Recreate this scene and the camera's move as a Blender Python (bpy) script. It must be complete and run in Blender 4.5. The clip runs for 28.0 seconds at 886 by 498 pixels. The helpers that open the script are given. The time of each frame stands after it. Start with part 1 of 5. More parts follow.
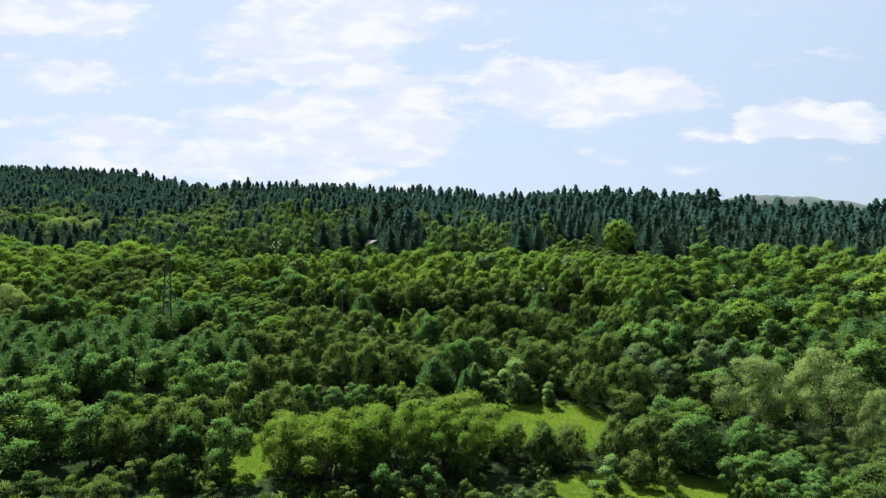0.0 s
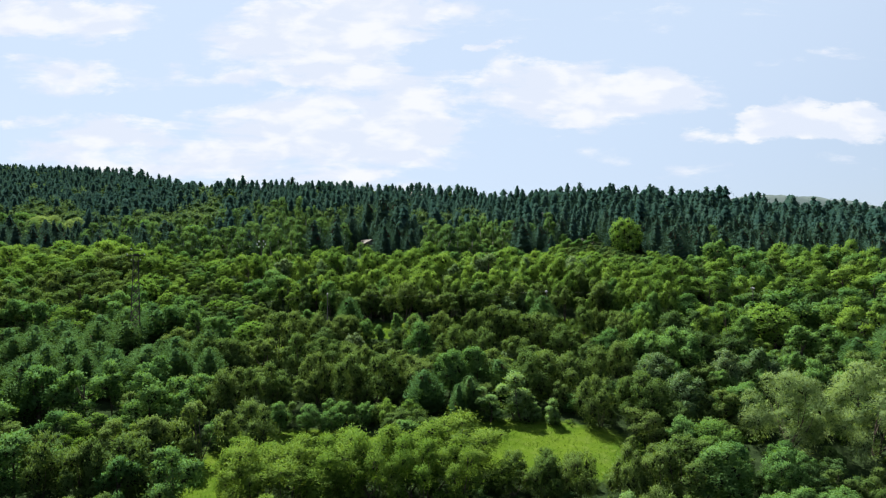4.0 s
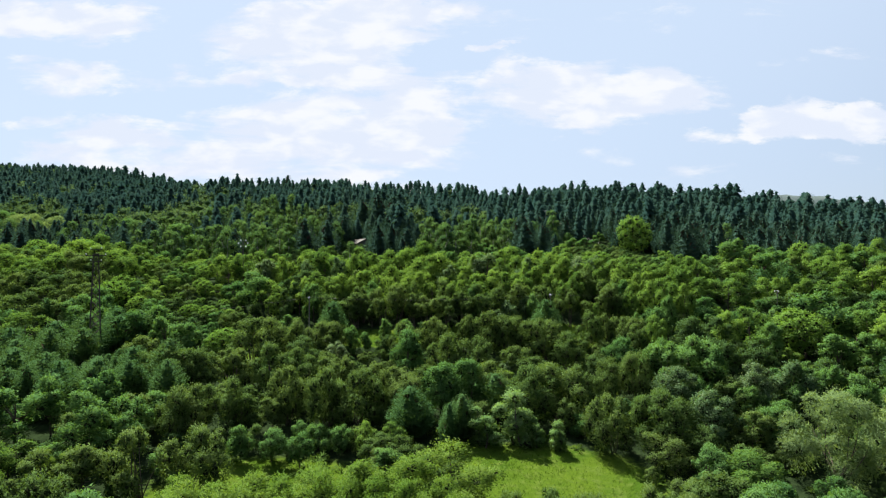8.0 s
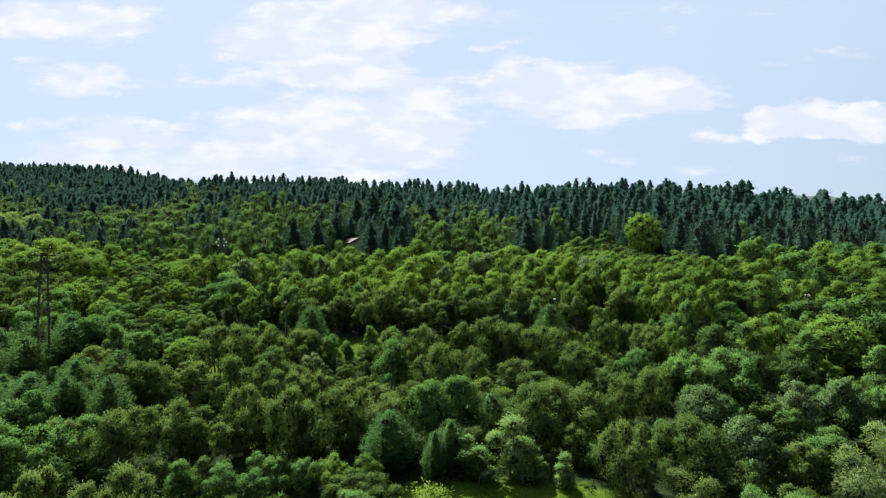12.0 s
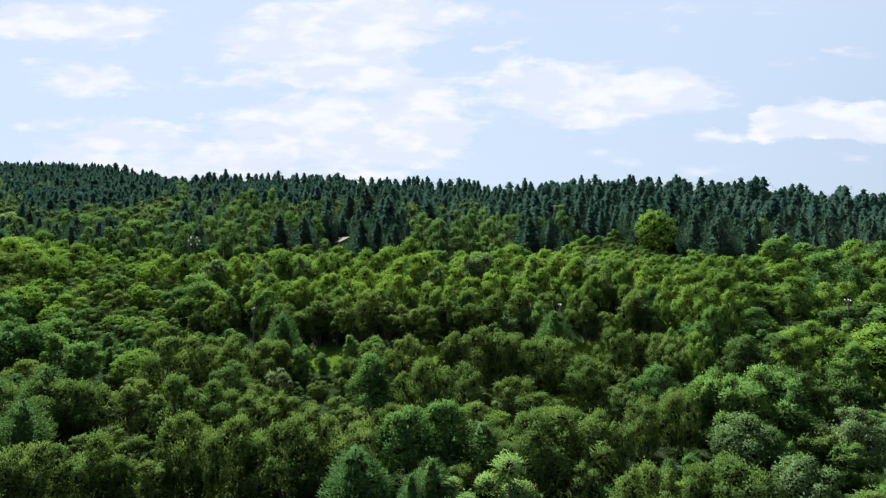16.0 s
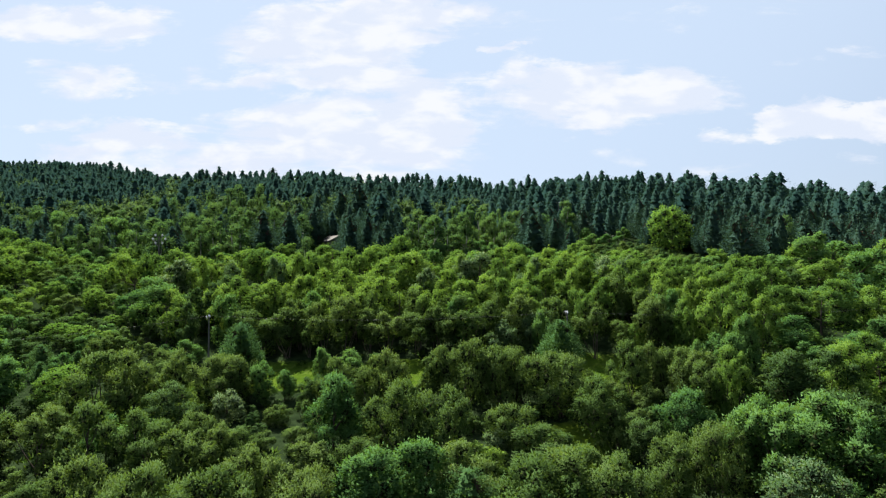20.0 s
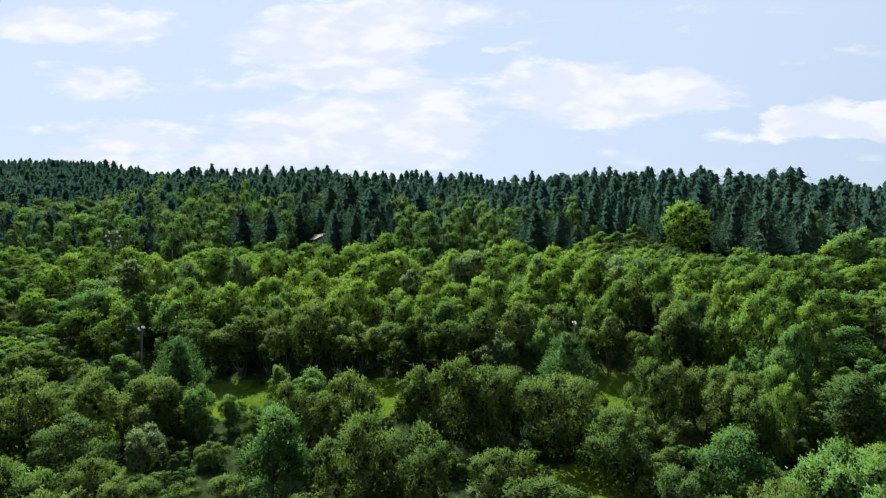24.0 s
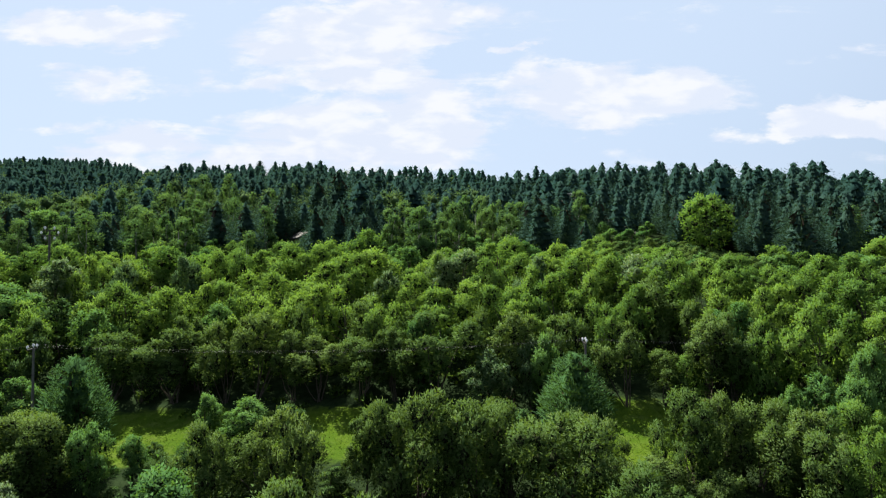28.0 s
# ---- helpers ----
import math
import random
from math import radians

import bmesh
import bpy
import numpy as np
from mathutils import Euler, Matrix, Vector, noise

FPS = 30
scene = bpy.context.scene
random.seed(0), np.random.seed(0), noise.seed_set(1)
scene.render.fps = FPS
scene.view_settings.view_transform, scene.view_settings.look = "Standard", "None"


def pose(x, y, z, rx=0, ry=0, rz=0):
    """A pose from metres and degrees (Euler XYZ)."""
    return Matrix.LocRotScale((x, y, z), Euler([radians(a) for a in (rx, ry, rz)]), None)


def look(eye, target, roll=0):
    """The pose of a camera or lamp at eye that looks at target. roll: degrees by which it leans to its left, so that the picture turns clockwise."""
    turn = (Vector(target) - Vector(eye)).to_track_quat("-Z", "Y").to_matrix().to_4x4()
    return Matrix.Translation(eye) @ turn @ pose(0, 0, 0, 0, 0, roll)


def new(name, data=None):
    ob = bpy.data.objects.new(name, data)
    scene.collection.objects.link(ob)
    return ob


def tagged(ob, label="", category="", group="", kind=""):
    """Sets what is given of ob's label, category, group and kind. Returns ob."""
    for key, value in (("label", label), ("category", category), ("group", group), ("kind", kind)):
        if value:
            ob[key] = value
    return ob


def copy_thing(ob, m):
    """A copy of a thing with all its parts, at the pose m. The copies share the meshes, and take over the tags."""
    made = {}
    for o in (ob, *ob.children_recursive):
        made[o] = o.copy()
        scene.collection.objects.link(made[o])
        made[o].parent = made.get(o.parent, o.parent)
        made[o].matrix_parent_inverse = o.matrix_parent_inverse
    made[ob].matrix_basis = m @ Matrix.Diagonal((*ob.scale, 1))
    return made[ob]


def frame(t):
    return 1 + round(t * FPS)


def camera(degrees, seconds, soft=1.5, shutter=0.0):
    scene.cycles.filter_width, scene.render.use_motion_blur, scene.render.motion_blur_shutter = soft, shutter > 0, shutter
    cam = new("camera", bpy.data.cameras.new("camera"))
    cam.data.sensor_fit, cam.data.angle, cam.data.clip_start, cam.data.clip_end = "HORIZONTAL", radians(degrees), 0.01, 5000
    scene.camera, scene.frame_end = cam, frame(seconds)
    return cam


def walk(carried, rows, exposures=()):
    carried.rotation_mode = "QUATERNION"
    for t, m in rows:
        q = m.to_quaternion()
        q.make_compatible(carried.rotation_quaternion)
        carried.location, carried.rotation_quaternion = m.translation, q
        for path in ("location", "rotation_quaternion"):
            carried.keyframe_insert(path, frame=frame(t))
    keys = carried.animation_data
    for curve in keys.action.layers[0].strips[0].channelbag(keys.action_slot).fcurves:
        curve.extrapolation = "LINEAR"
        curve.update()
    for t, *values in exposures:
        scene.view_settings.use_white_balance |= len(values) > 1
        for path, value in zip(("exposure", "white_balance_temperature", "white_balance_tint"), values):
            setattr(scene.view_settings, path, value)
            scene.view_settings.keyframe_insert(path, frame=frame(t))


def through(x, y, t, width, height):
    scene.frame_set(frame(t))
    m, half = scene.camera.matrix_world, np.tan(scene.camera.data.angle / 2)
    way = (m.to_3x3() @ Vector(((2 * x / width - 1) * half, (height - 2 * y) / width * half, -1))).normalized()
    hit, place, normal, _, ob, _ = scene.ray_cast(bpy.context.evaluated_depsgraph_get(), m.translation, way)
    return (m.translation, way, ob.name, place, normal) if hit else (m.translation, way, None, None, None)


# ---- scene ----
# camera: one straight, level flight up a valley side, slightly to the right of where it looks
cam = camera(74.0, 28.0, soft=1.1)


def flown(t):
    u = t / 28.0
    s = 3.0 * (t + 4.6 * u * u)
    return pose(0.158 * s, s, 30.0, 91.09 + 0.30 * u, 0.0, math.degrees(0.0245 * u + 0.0217 * u * u))


walk(cam, [(float(t), flown(t)) for t in range(29)], exposures=[(0.0, 1.8), (28.0, 1.8)])

# ---- light ----
SUN_EL, SUN_AZ = radians(57.0), radians(-36.0)      # azimuth from +y towards +x
sun_way = Vector((math.sin(SUN_AZ) * math.cos(SUN_EL), math.cos(SUN_AZ) * math.cos(SUN_EL), math.sin(SUN_EL)))
sun_data = bpy.data.lights.new("sun", "SUN")
sun_data.energy, sun_data.angle, sun_data.color = 5.0, radians(0.6), (1.0, 0.95, 0.84)
sun = new("sun", sun_data)
sun.matrix_world = look(sun_way * 500, (0, 0, 0))


class Nodes:
    """Short hand for building a node tree."""

    def __init__(self, tree):
        self.tree = tree
        tree.nodes.clear()

    def add(self, kind, inputs=None, **props):
        n = self.tree.nodes.new(kind)
        for k, v in props.items():
            setattr(n, k, v)
        for k, v in (inputs or {}).items():
            self.put(n.inputs[k], v)
        return n

    def put(self, socket, v):
        if isinstance(v, bpy.types.NodeSocket):
            self.tree.links.new(v, socket)
        else:
            socket.default_value = v

    def math(self, op, a, b=0.0, c=0.0, clamp=False):
        n = self.tree.nodes.new("ShaderNodeMath")
        n.operation, n.use_clamp = op, clamp
        for s, v in zip(n.inputs, (a, b, c)):
            self.put(s, v)
        return n.outputs[0]

    def mix(self, f, a, b, blend="MIX"):
        n = self.tree.nodes.new("ShaderNodeMix")
        n.data_type, n.blend_type = "RGBA", blend
        self.put(n.inputs[0], f)
        self.put(n.inputs[6], a)
        self.put(n.inputs[7], b)
        return n.outputs[2]

    def noise(self, vec, scale, detail=4.0, rough=0.55, dist=0.0):
        return self.add("ShaderNodeTexNoise", {"Vector": vec, "Scale": scale, "Detail": detail, "Roughness": rough, "Distortion": dist}).outputs[0]

    def ramp(self, v, lo, hi, a=0.0, b=1.0, smooth=True):
        n = self.add("ShaderNodeMapRange", {0: v, 1: lo, 2: hi, 3: a, 4: b})
        n.interpolation_type = "SMOOTHSTEP" if smooth else "LINEAR"
        return n.outputs[0]


# sky with high thin cloud and some cumulus; cloud banks as (x, z, half width, half height, weight) on the plane y = 1
BANKS = [(-0.667, 0.419, 0.154, 0.037, 1.10), (-0.638, 0.318, 0.091, 0.031, 0.75), (-0.711, 0.243, 0.067, 0.013, 0.60), (-0.547, 0.220, 0.082, 0.025, 0.85), 
         (-0.725, 0.181, 0.058, 0.017, 0.50), (-0.215, 0.385, 0.173, 0.067, 1.15), (-0.167, 0.424, 0.183, 0.035, 0.95), (-0.244, 0.318, 0.212, 0.021, 0.85), 
         (-0.177, 0.270, 0.163, 0.031, 0.85), (-0.235, 0.217, 0.25, 0.060, 1.0), (-0.062, 0.243, 0.072, 0.060, 1.15), (-0.340, 0.164, 0.260, 0.045, 0.80), 
         (-0.465, 0.306, 0.154, 0.013, 0.50), (0.237, 0.284, 0.171, 0.052, 1.40), (0.015, 0.431, 0.038, 0.012, 0.70), (0.081, 0.368, 0.019, 0.008, 0.70), 
         (0.575, 0.243, 0.062, 0.034, 1.25), (0.655, 0.232, 0.058, 0.027, 1.15), (0.73, 0.234, 0.06, 0.031, 1.20), (0.46, 0.212, 0.045, 0.013, 0.60)]
world = bpy.data.worlds.new("sky")
world.use_nodes = True
scene.world = world
w = Nodes(world.node_tree)
sky = w.add("ShaderNodeTexSky", sky_type="NISHITA", sun_disc=False, sun_elevation=SUN_EL, sun_rotation=SUN_AZ,
            altitude=500.0, air_density=1.0, dust_density=2.0, ozone_density=1.0)
way = w.add("ShaderNodeTexCoord").outputs["Generated"]
sep = w.add("ShaderNodeSeparateXYZ", {0: way})
ahead = w.math("MAXIMUM", sep.outputs[1], 0.05)
px = w.math("DIVIDE", sep.outputs[0], ahead)
pz = w.math("DIVIDE", sep.outputs[2], ahead)
flat = w.add("ShaderNodeCombineXYZ", {0: px, 1: w.math("MULTIPLY", pz, 2.3), 2: 0.0}).outputs[0]
billow = w.noise(flat, 7.0, 9.0, 0.6, 0.3)
streak = w.noise(w.add("ShaderNodeCombineXYZ", {0: px, 1: w.math("MULTIPLY", pz, 5.0), 2: 3.0}).outputs[0], 4.0, 8.0, 0.62, 0.6)
warp = w.noise(w.add("ShaderNodeCombineXYZ", {0: px, 1: w.math("MULTIPLY", pz, 2.0), 2: 9.0}).outputs[0], 6.0, 5.0, 0.6)
warp2 = w.noise(w.add("ShaderNodeCombineXYZ", {0: px, 1: w.math("MULTIPLY", pz, 2.0), 2: 21.0}).outputs[0], 9.0, 5.0, 0.6)
wx = w.math("ADD", px, w.math("MULTIPLY", w.math("SUBTRACT", warp, 0.5), 0.22))
wz = w.math("ADD", pz, w.math("MULTIPLY", w.math("SUBTRACT", warp2, 0.5), 0.085))
total = 0.0
for bx, bz, hw, hh, weight in BANKS:
    dx = w.math("POWER", w.math("ABSOLUTE", w.math("DIVIDE", w.math("SUBTRACT", wx, bx), hw * 1.05)), 2.0)
    dz = w.math("POWER", w.math("ABSOLUTE", w.math("DIVIDE", w.math("SUBTRACT", wz, bz), hh * 1.0)), 2.0)
    bump = w.math("MULTIPLY", w.math("SUBTRACT", 1.0, w.math("MULTIPLY", w.math("ADD", dx, dz), 0.5), 0.0, True), weight)
    total = w.math("ADD", w.math("MAXIMUM", total, bump), w.math("MULTIPLY", w.math("MINIMUM", total, bump), 0.25))
tex = w.math("ADD", w.math("MULTIPLY", billow, 0.9), w.math("MULTIPLY", streak, 0.9))
field = w.math("ADD", total, w.math("MULTIPLY", w.math("SUBTRACT", tex, 0.9), 2.5))
cover = w.ramp(field, 0.22, 0.92)
above = w.ramp(sep.outputs[2], 0.0, 0.12)
everywhere = w.math("MULTIPLY", w.ramp(w.noise(way, 3.0, 8.0, 0.6, 0.4), 0.5, 0.72), w.ramp(sep.outputs[1], 0.35, -0.1))
cover = w.math("MULTIPLY", w.math("MAXIMUM", cover, everywhere), above)
belly = w.ramp(w.noise(flat, 11.0, 5.0, 0.5, 0.2), 0.42, 0.62)
cloud_col = w.mix(belly, (4.50, 4.86, 5.62, 1), (5.43, 5.53, 5.75, 1))
glare = w.add("ShaderNodeVectorMath", {0: way, 1: tuple(sun_way)}, operation="DOT_PRODUCT").outputs["Value"]
haze = w.math("MULTIPLY", w.ramp(glare, -0.5, 0.62), 0.85)
sky_col = w.mix(haze, w.mix(1.0, sky.outputs[0], (0.57, 0.57, 0.57, 1), "MULTIPLY"), (4.0, 4.82, 6.0, 1))
sky_mix = w.mix(w.math("MULTIPLY", cover, 0.93), sky_col, cloud_col)
back = w.add("ShaderNodeBackground", {"Color": sky_mix, "Strength": 0.0507})
w.tree.links.new(back.outputs[0], w.add("ShaderNodeOutputWorld").inputs[0])


# ---- materials ----
def material(name):
    m = bpy.data.materials.new(name)
    m.use_nodes = True
    return m, Nodes(m.node_tree)


def foliage(name, dark, light, tip, rough=0.65, through=0.38, spread=0.36, grain=0.5, wood=False):
    """Leaves: colour varies from tree to tree, from bough to bough and from leaf to leaf; some light passes through."""
    m, n = material(name)
    co = n.add("ShaderNodeTexCoord").outputs["Object"]
    pos = n.add("ShaderNodeNewGeometry")
    tree = n.add("ShaderNodeAttribute", attribute_name="tree").outputs["Fac"] if wood else n.add("ShaderNodeObjectInfo").outputs["Random"]
    bough = n.ramp(n.noise(pos.outputs["Position"], grain, 3.0), 0.3, 0.7)
    leaf = pos.outputs["Random Per Island"]
    f = n.math("ADD", n.math("MULTIPLY", tree, 0.6), n.math("ADD", n.math("MULTIPLY", bough, 0.2), n.math("MULTIPLY", leaf, 0.2)), 0, True)
    col = n.mix(f, (*dark, 1), (*light, 1))
    col = n.mix(n.math("MULTIPLY", n.ramp(n.math("ADD", leaf, n.math("MULTIPLY", tree, 0.3)), 0.7, 1.25), 0.42), col, (*tip, 1))
    vary = n.math("ADD", 0.87 - spread * 0.4, n.math("MULTIPLY", n.math("ADD", n.noise(co, 6.0, 2.0), n.math("FRACT", n.math("MULTIPLY", leaf, 37.0))), spread * 0.4))
    col = n.mix(1.0, col, n.add("ShaderNodeCombineColor", {0: vary, 1: vary, 2: vary}).outputs[0], "MULTIPLY")
    bsdf = n.add("ShaderNodeBsdfPrincipled", {"Base Color": col, "Roughness": rough, "Specular IOR Level": 0.0})
    thin = n.add("ShaderNodeBsdfTranslucent", {"Color": n.mix(1.0, col, (1.25, 1.25, 0.5, 1), "MULTIPLY")})
    both = n.add("ShaderNodeMixShader", {0: through, 1: bsdf.outputs[0], 2: thin.outputs[0]})
    n.tree.links.new(both.outputs[0], n.add("ShaderNodeOutputMaterial").inputs[0])
    return m


def solid(name, a, b, scale=3.0, rough=0.8, metal=0.0, bump=0.2, fine=30.0, gloss=0.5):
    """A hard surface with stains at one scale and grain at another."""
    m, n = material(name)
    co = n.add("ShaderNodeTexCoord").outputs["Object"]
    stain, fine_grain = n.noise(co, scale, 5.0), n.noise(co, fine, 3.0)
    col = n.mix(n.ramp(n.math("ADD", n.math("MULTIPLY", stain, 0.7), n.math("MULTIPLY", fine_grain, 0.3)), 0.35, 0.65), (*a, 1), (*b, 1))
    relief = n.add("ShaderNodeBump", {"Strength": bump, "Distance": 0.02, "Height": fine_grain})
    bsdf = n.add("ShaderNodeBsdfPrincipled", {"Base Color": col, "Roughness": rough, "Metallic": metal, "Specular IOR Level": gloss, "Normal": relief.outputs[0]})
    n.tree.links.new(bsdf.outputs[0], n.add("ShaderNodeOutputMaterial").inputs[0])
    return m


def ground_material():
    """Meadow: bright grass with drier and darker patches; off the meadows fallen leaves, darkened in colour for the
    trees' shade.
    """
    m, n = material("meadow")
    pos = n.add("ShaderNodeNewGeometry").outputs["Position"]
    patch, tuft, blade = n.noise(pos, 0.12, 5.0), n.noise(pos, 0.9, 5.0), n.noise(pos, 7.0, 4.0, 0.7)
    col = n.mix(n.ramp(patch, 0.35, 0.65), (0.033, 0.064, 0.006, 1), (0.053, 0.086, 0.008, 1))
    col = n.mix(n.ramp(tuft, 0.45, 0.75), col, (0.067, 0.096, 0.018, 1))
    col = n.mix(n.math("MULTIPLY", n.ramp(blade, 0.4, 0.7), 0.55), col, (0.024, 0.054, 0.011, 1))
    # floor of fallen leaves, made darker to stand for shade under the trees
    shaded_litter = n.mix(n.ramp(n.math("ADD", n.math("MULTIPLY", tuft, 0.6), n.math("MULTIPLY", blade, 0.4)), 0.35, 0.65), (0.009, 0.016, 0.007, 1), (0.019, 0.031, 0.013, 1))
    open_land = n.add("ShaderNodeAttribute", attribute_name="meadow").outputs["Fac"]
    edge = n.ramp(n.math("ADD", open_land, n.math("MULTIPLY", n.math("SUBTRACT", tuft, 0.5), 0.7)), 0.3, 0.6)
    col = n.mix(edge, shaded_litter, col)
    relief = n.add("ShaderNodeBump", {"Strength": 0.8, "Distance": 0.25, "Height": n.math("ADD", tuft, n.math("MULTIPLY", blade, 0.4))})
    bsdf = n.add("ShaderNodeBsdfPrincipled", {"Base Color": col, "Roughness": 0.95, "Specular IOR Level": 0.0, "Normal": relief.outputs[0]})
    n.tree.links.new(bsdf.outputs[0], n.add("ShaderNodeOutputMaterial").inputs[0])
    return m


MEADOW = ground_material()
BARK = solid("bark", (0.037, 0.030, 0.024), (0.087, 0.074, 0.060), 4.0, 0.9, bump=0.6, gloss=0.0)
# shade inside the crowns, put into a dark colour on the twig masses
SHADED_TWIGS = solid("twigs_darkened_for_shade", (0.010, 0.014, 0.006), (0.022, 0.028, 0.012), 5.0, 0.9, bump=0.6, gloss=0.0)
BIRCH_BARK = solid("birch_bark", (0.214, 0.208, 0.187), (0.368, 0.361, 0.334), 3.0, 0.8)
PINE_BARK = solid("pine_bark", (0.028, 0.022, 0.018), (0.057, 0.041, 0.032), 3.0, 0.9, bump=0.6, gloss=0.0)
CONCRETE = solid("pole_concrete", (0.047, 0.046, 0.043), (0.080, 0.078, 0.072), 2.0, 0.85)
STEEL = solid("rusty_galvanised_steel", (0.040, 0.037, 0.033), (0.074, 0.067, 0.060), 2.0, 0.5, 0.6)
DARK_STEEL = solid("dark_rusted_steel", (0.015, 0.012, 0.010), (0.033, 0.026, 0.020), 2.0, 0.85)
CERAMIC = solid("glazed_porcelain", (0.502, 0.509, 0.509), (0.568, 0.568, 0.561), 6.0, 0.2)
WIRE = solid("aluminium_wire", (0.080, 0.080, 0.080), (0.134, 0.134, 0.134), 3.0, 0.6, 0.5)
RENDER_WALL = solid("lime_render", (0.241, 0.234, 0.221), (0.321, 0.314, 0.294), 0.8, 0.9)
# pale render, its colour darkened for the shade of the trees around
SHADED_WALL = solid("render_toned_for_shade", (0.059, 0.057, 0.053), (0.099, 0.096, 0.088), 0.8, 0.9)
OLD_BOARDS = solid("dark_tarred_boards", (0.016, 0.014, 0.012), (0.035, 0.030, 0.026), 2.0, 0.85)
ROOF_TILE = solid("grey_roof_tiles", (0.147, 0.134, 0.127), (0.241, 0.221, 0.208), 1.5, 0.8)
TIMBER = solid("weathered_timber", (0.067, 0.050, 0.033), (0.127, 0.093, 0.067), 2.0, 0.8)
DARK_GLASS = solid("window_glass", (0.013, 0.017, 0.020), (0.020, 0.024, 0.026), 1.0, 0.06, bump=0.0)

ROBINIA = foliage("robinia_leaves", (0.048, 0.108, 0.031), (0.121, 0.212, 0.041), (0.183, 0.268, 0.073), through=0.42)
BROAD = foliage("broad_leaves", (0.041, 0.104, 0.037), (0.084, 0.170, 0.049), (0.125, 0.213, 0.078))
OLIVE = foliage("hornbeam_leaves", (0.043, 0.085, 0.027), (0.082, 0.132, 0.038), (0.119, 0.163, 0.068), through=0.37)
DEEP = foliage("plum_leaves", (0.030, 0.066, 0.026), (0.051, 0.094, 0.030), (0.075, 0.123, 0.057), through=0.33)
WILLOW = foliage("willow_leaves", (0.112, 0.180, 0.075), (0.166, 0.239, 0.107), (0.214, 0.286, 0.132), through=0.48, spread=0.5)
PALE = foliage("poplar_leaves", (0.084, 0.168, 0.061), (0.124, 0.217, 0.077), (0.242, 0.329, 0.177), through=0.44)
# both hill pine colours carry extra blue to stand for distance haze
NEEDLE = foliage("pine_needles", (0.015, 0.039, 0.035), (0.025, 0.054, 0.045), (0.035, 0.064, 0.050), through=0.28, spread=0.35, wood=True)
DARK_NEEDLE = foliage("black_pine_needles", (0.016, 0.039, 0.032), (0.027, 0.056, 0.044), (0.038, 0.069, 0.050), through=0.24, spread=0.4)
YOUNG_NEEDLE = foliage("young_pine_needles", (0.035, 0.086, 0.033), (0.055, 0.112, 0.040), (0.081, 0.138, 0.054), through=0.32)
# bright highlights on the leaves, given as a much paler tip colour
WHITEBEAM = foliage("leaves_with_highlights", (0.046, 0.095, 0.040), (0.086, 0.141, 0.066), (0.240, 0.286, 0.195), through=0.34)
LIME = foliage("lime_leaves", (0.076, 0.158, 0.033), (0.099, 0.187, 0.041), (0.143, 0.223, 0.068), through=0.42)
SALLOW = foliage("sallow_leaves", (0.058, 0.122, 0.022), (0.102, 0.172, 0.033), (0.161, 0.220, 0.066), through=0.42)
WOOD_LEAF = foliage("hill_leaves", (0.045, 0.088, 0.043), (0.076, 0.126, 0.057), (0.104, 0.152, 0.075), through=0.47, spread=0.5, wood=True)
BIRCH = foliage("birch_leaves", (0.047, 0.105, 0.045), (0.082, 0.150, 0.056), (0.112, 0.181, 0.075), through=0.44, spread=0.8)
UNDER = foliage("undergrowth_leaves", (0.034, 0.070, 0.017), (0.062, 0.110, 0.023), (0.104, 0.147, 0.046), wood=True)
GRASS = foliage("grass_blades", (0.046, 0.092, 0.013), (0.070, 0.128, 0.016), (0.103, 0.154, 0.041), through=0.48, grain=0.15)


# ---- ground ----
RIDGE = [(-0.90, 800, 143), (-0.754, 760, 139), (-0.61, 720, 130), (-0.513, 640, 112), (-0.446, 520, 84), (-0.34, 470, 76), (-0.167, 450, 75),
         (-0.023, 450, 69), (0.111, 400, 61), (0.208, 390, 63), (0.352, 370, 58), (0.448, 365, 55), (0.592, 360, 51), (0.754, 360, 49), (0.95, 360, 46)]
RA, RD, RH = (np.array(c, float) for c in zip(*RIDGE))


def slope(y):
    """The valley side without its ridge: nearly flat at first, then a rise that steepens up to a terrace below the pines."""
    return 0.185 * (np.logaddexp(0, (y - 78.0) / 14.0) * 14.0) - 1.6 + 4.5 * np.exp(-(((y - 192.0) / 22.0) ** 2))


def ground(x, y):
    x, y = np.asarray(x, float), np.asarray(y, float)
    a = np.clip(x / np.maximum(y, 70.0), -0.9, 0.95)
    d, h = np.interp(a, RA, RD), np.interp(a, RA, RH)
    s = np.clip((y - 120.0) / (d - 120.0), 0.0, 1.0)
    up = slope(np.minimum(y, d)) + (h - slope(d)) * s * s * (3 - 2 * s)
    over = np.maximum(y - d, 0.0)
    fall = 55.0 * (1 - np.exp(-over * over / (2 * 190.0 ** 2)))
    return up - fall + 0.35 * np.sin(x * 0.11 + 1.0) * np.sin(y * 0.09) + 0.8 * np.sin(x * 0.031 + 0.5) * np.sin(y * 0.027 + 2.0)


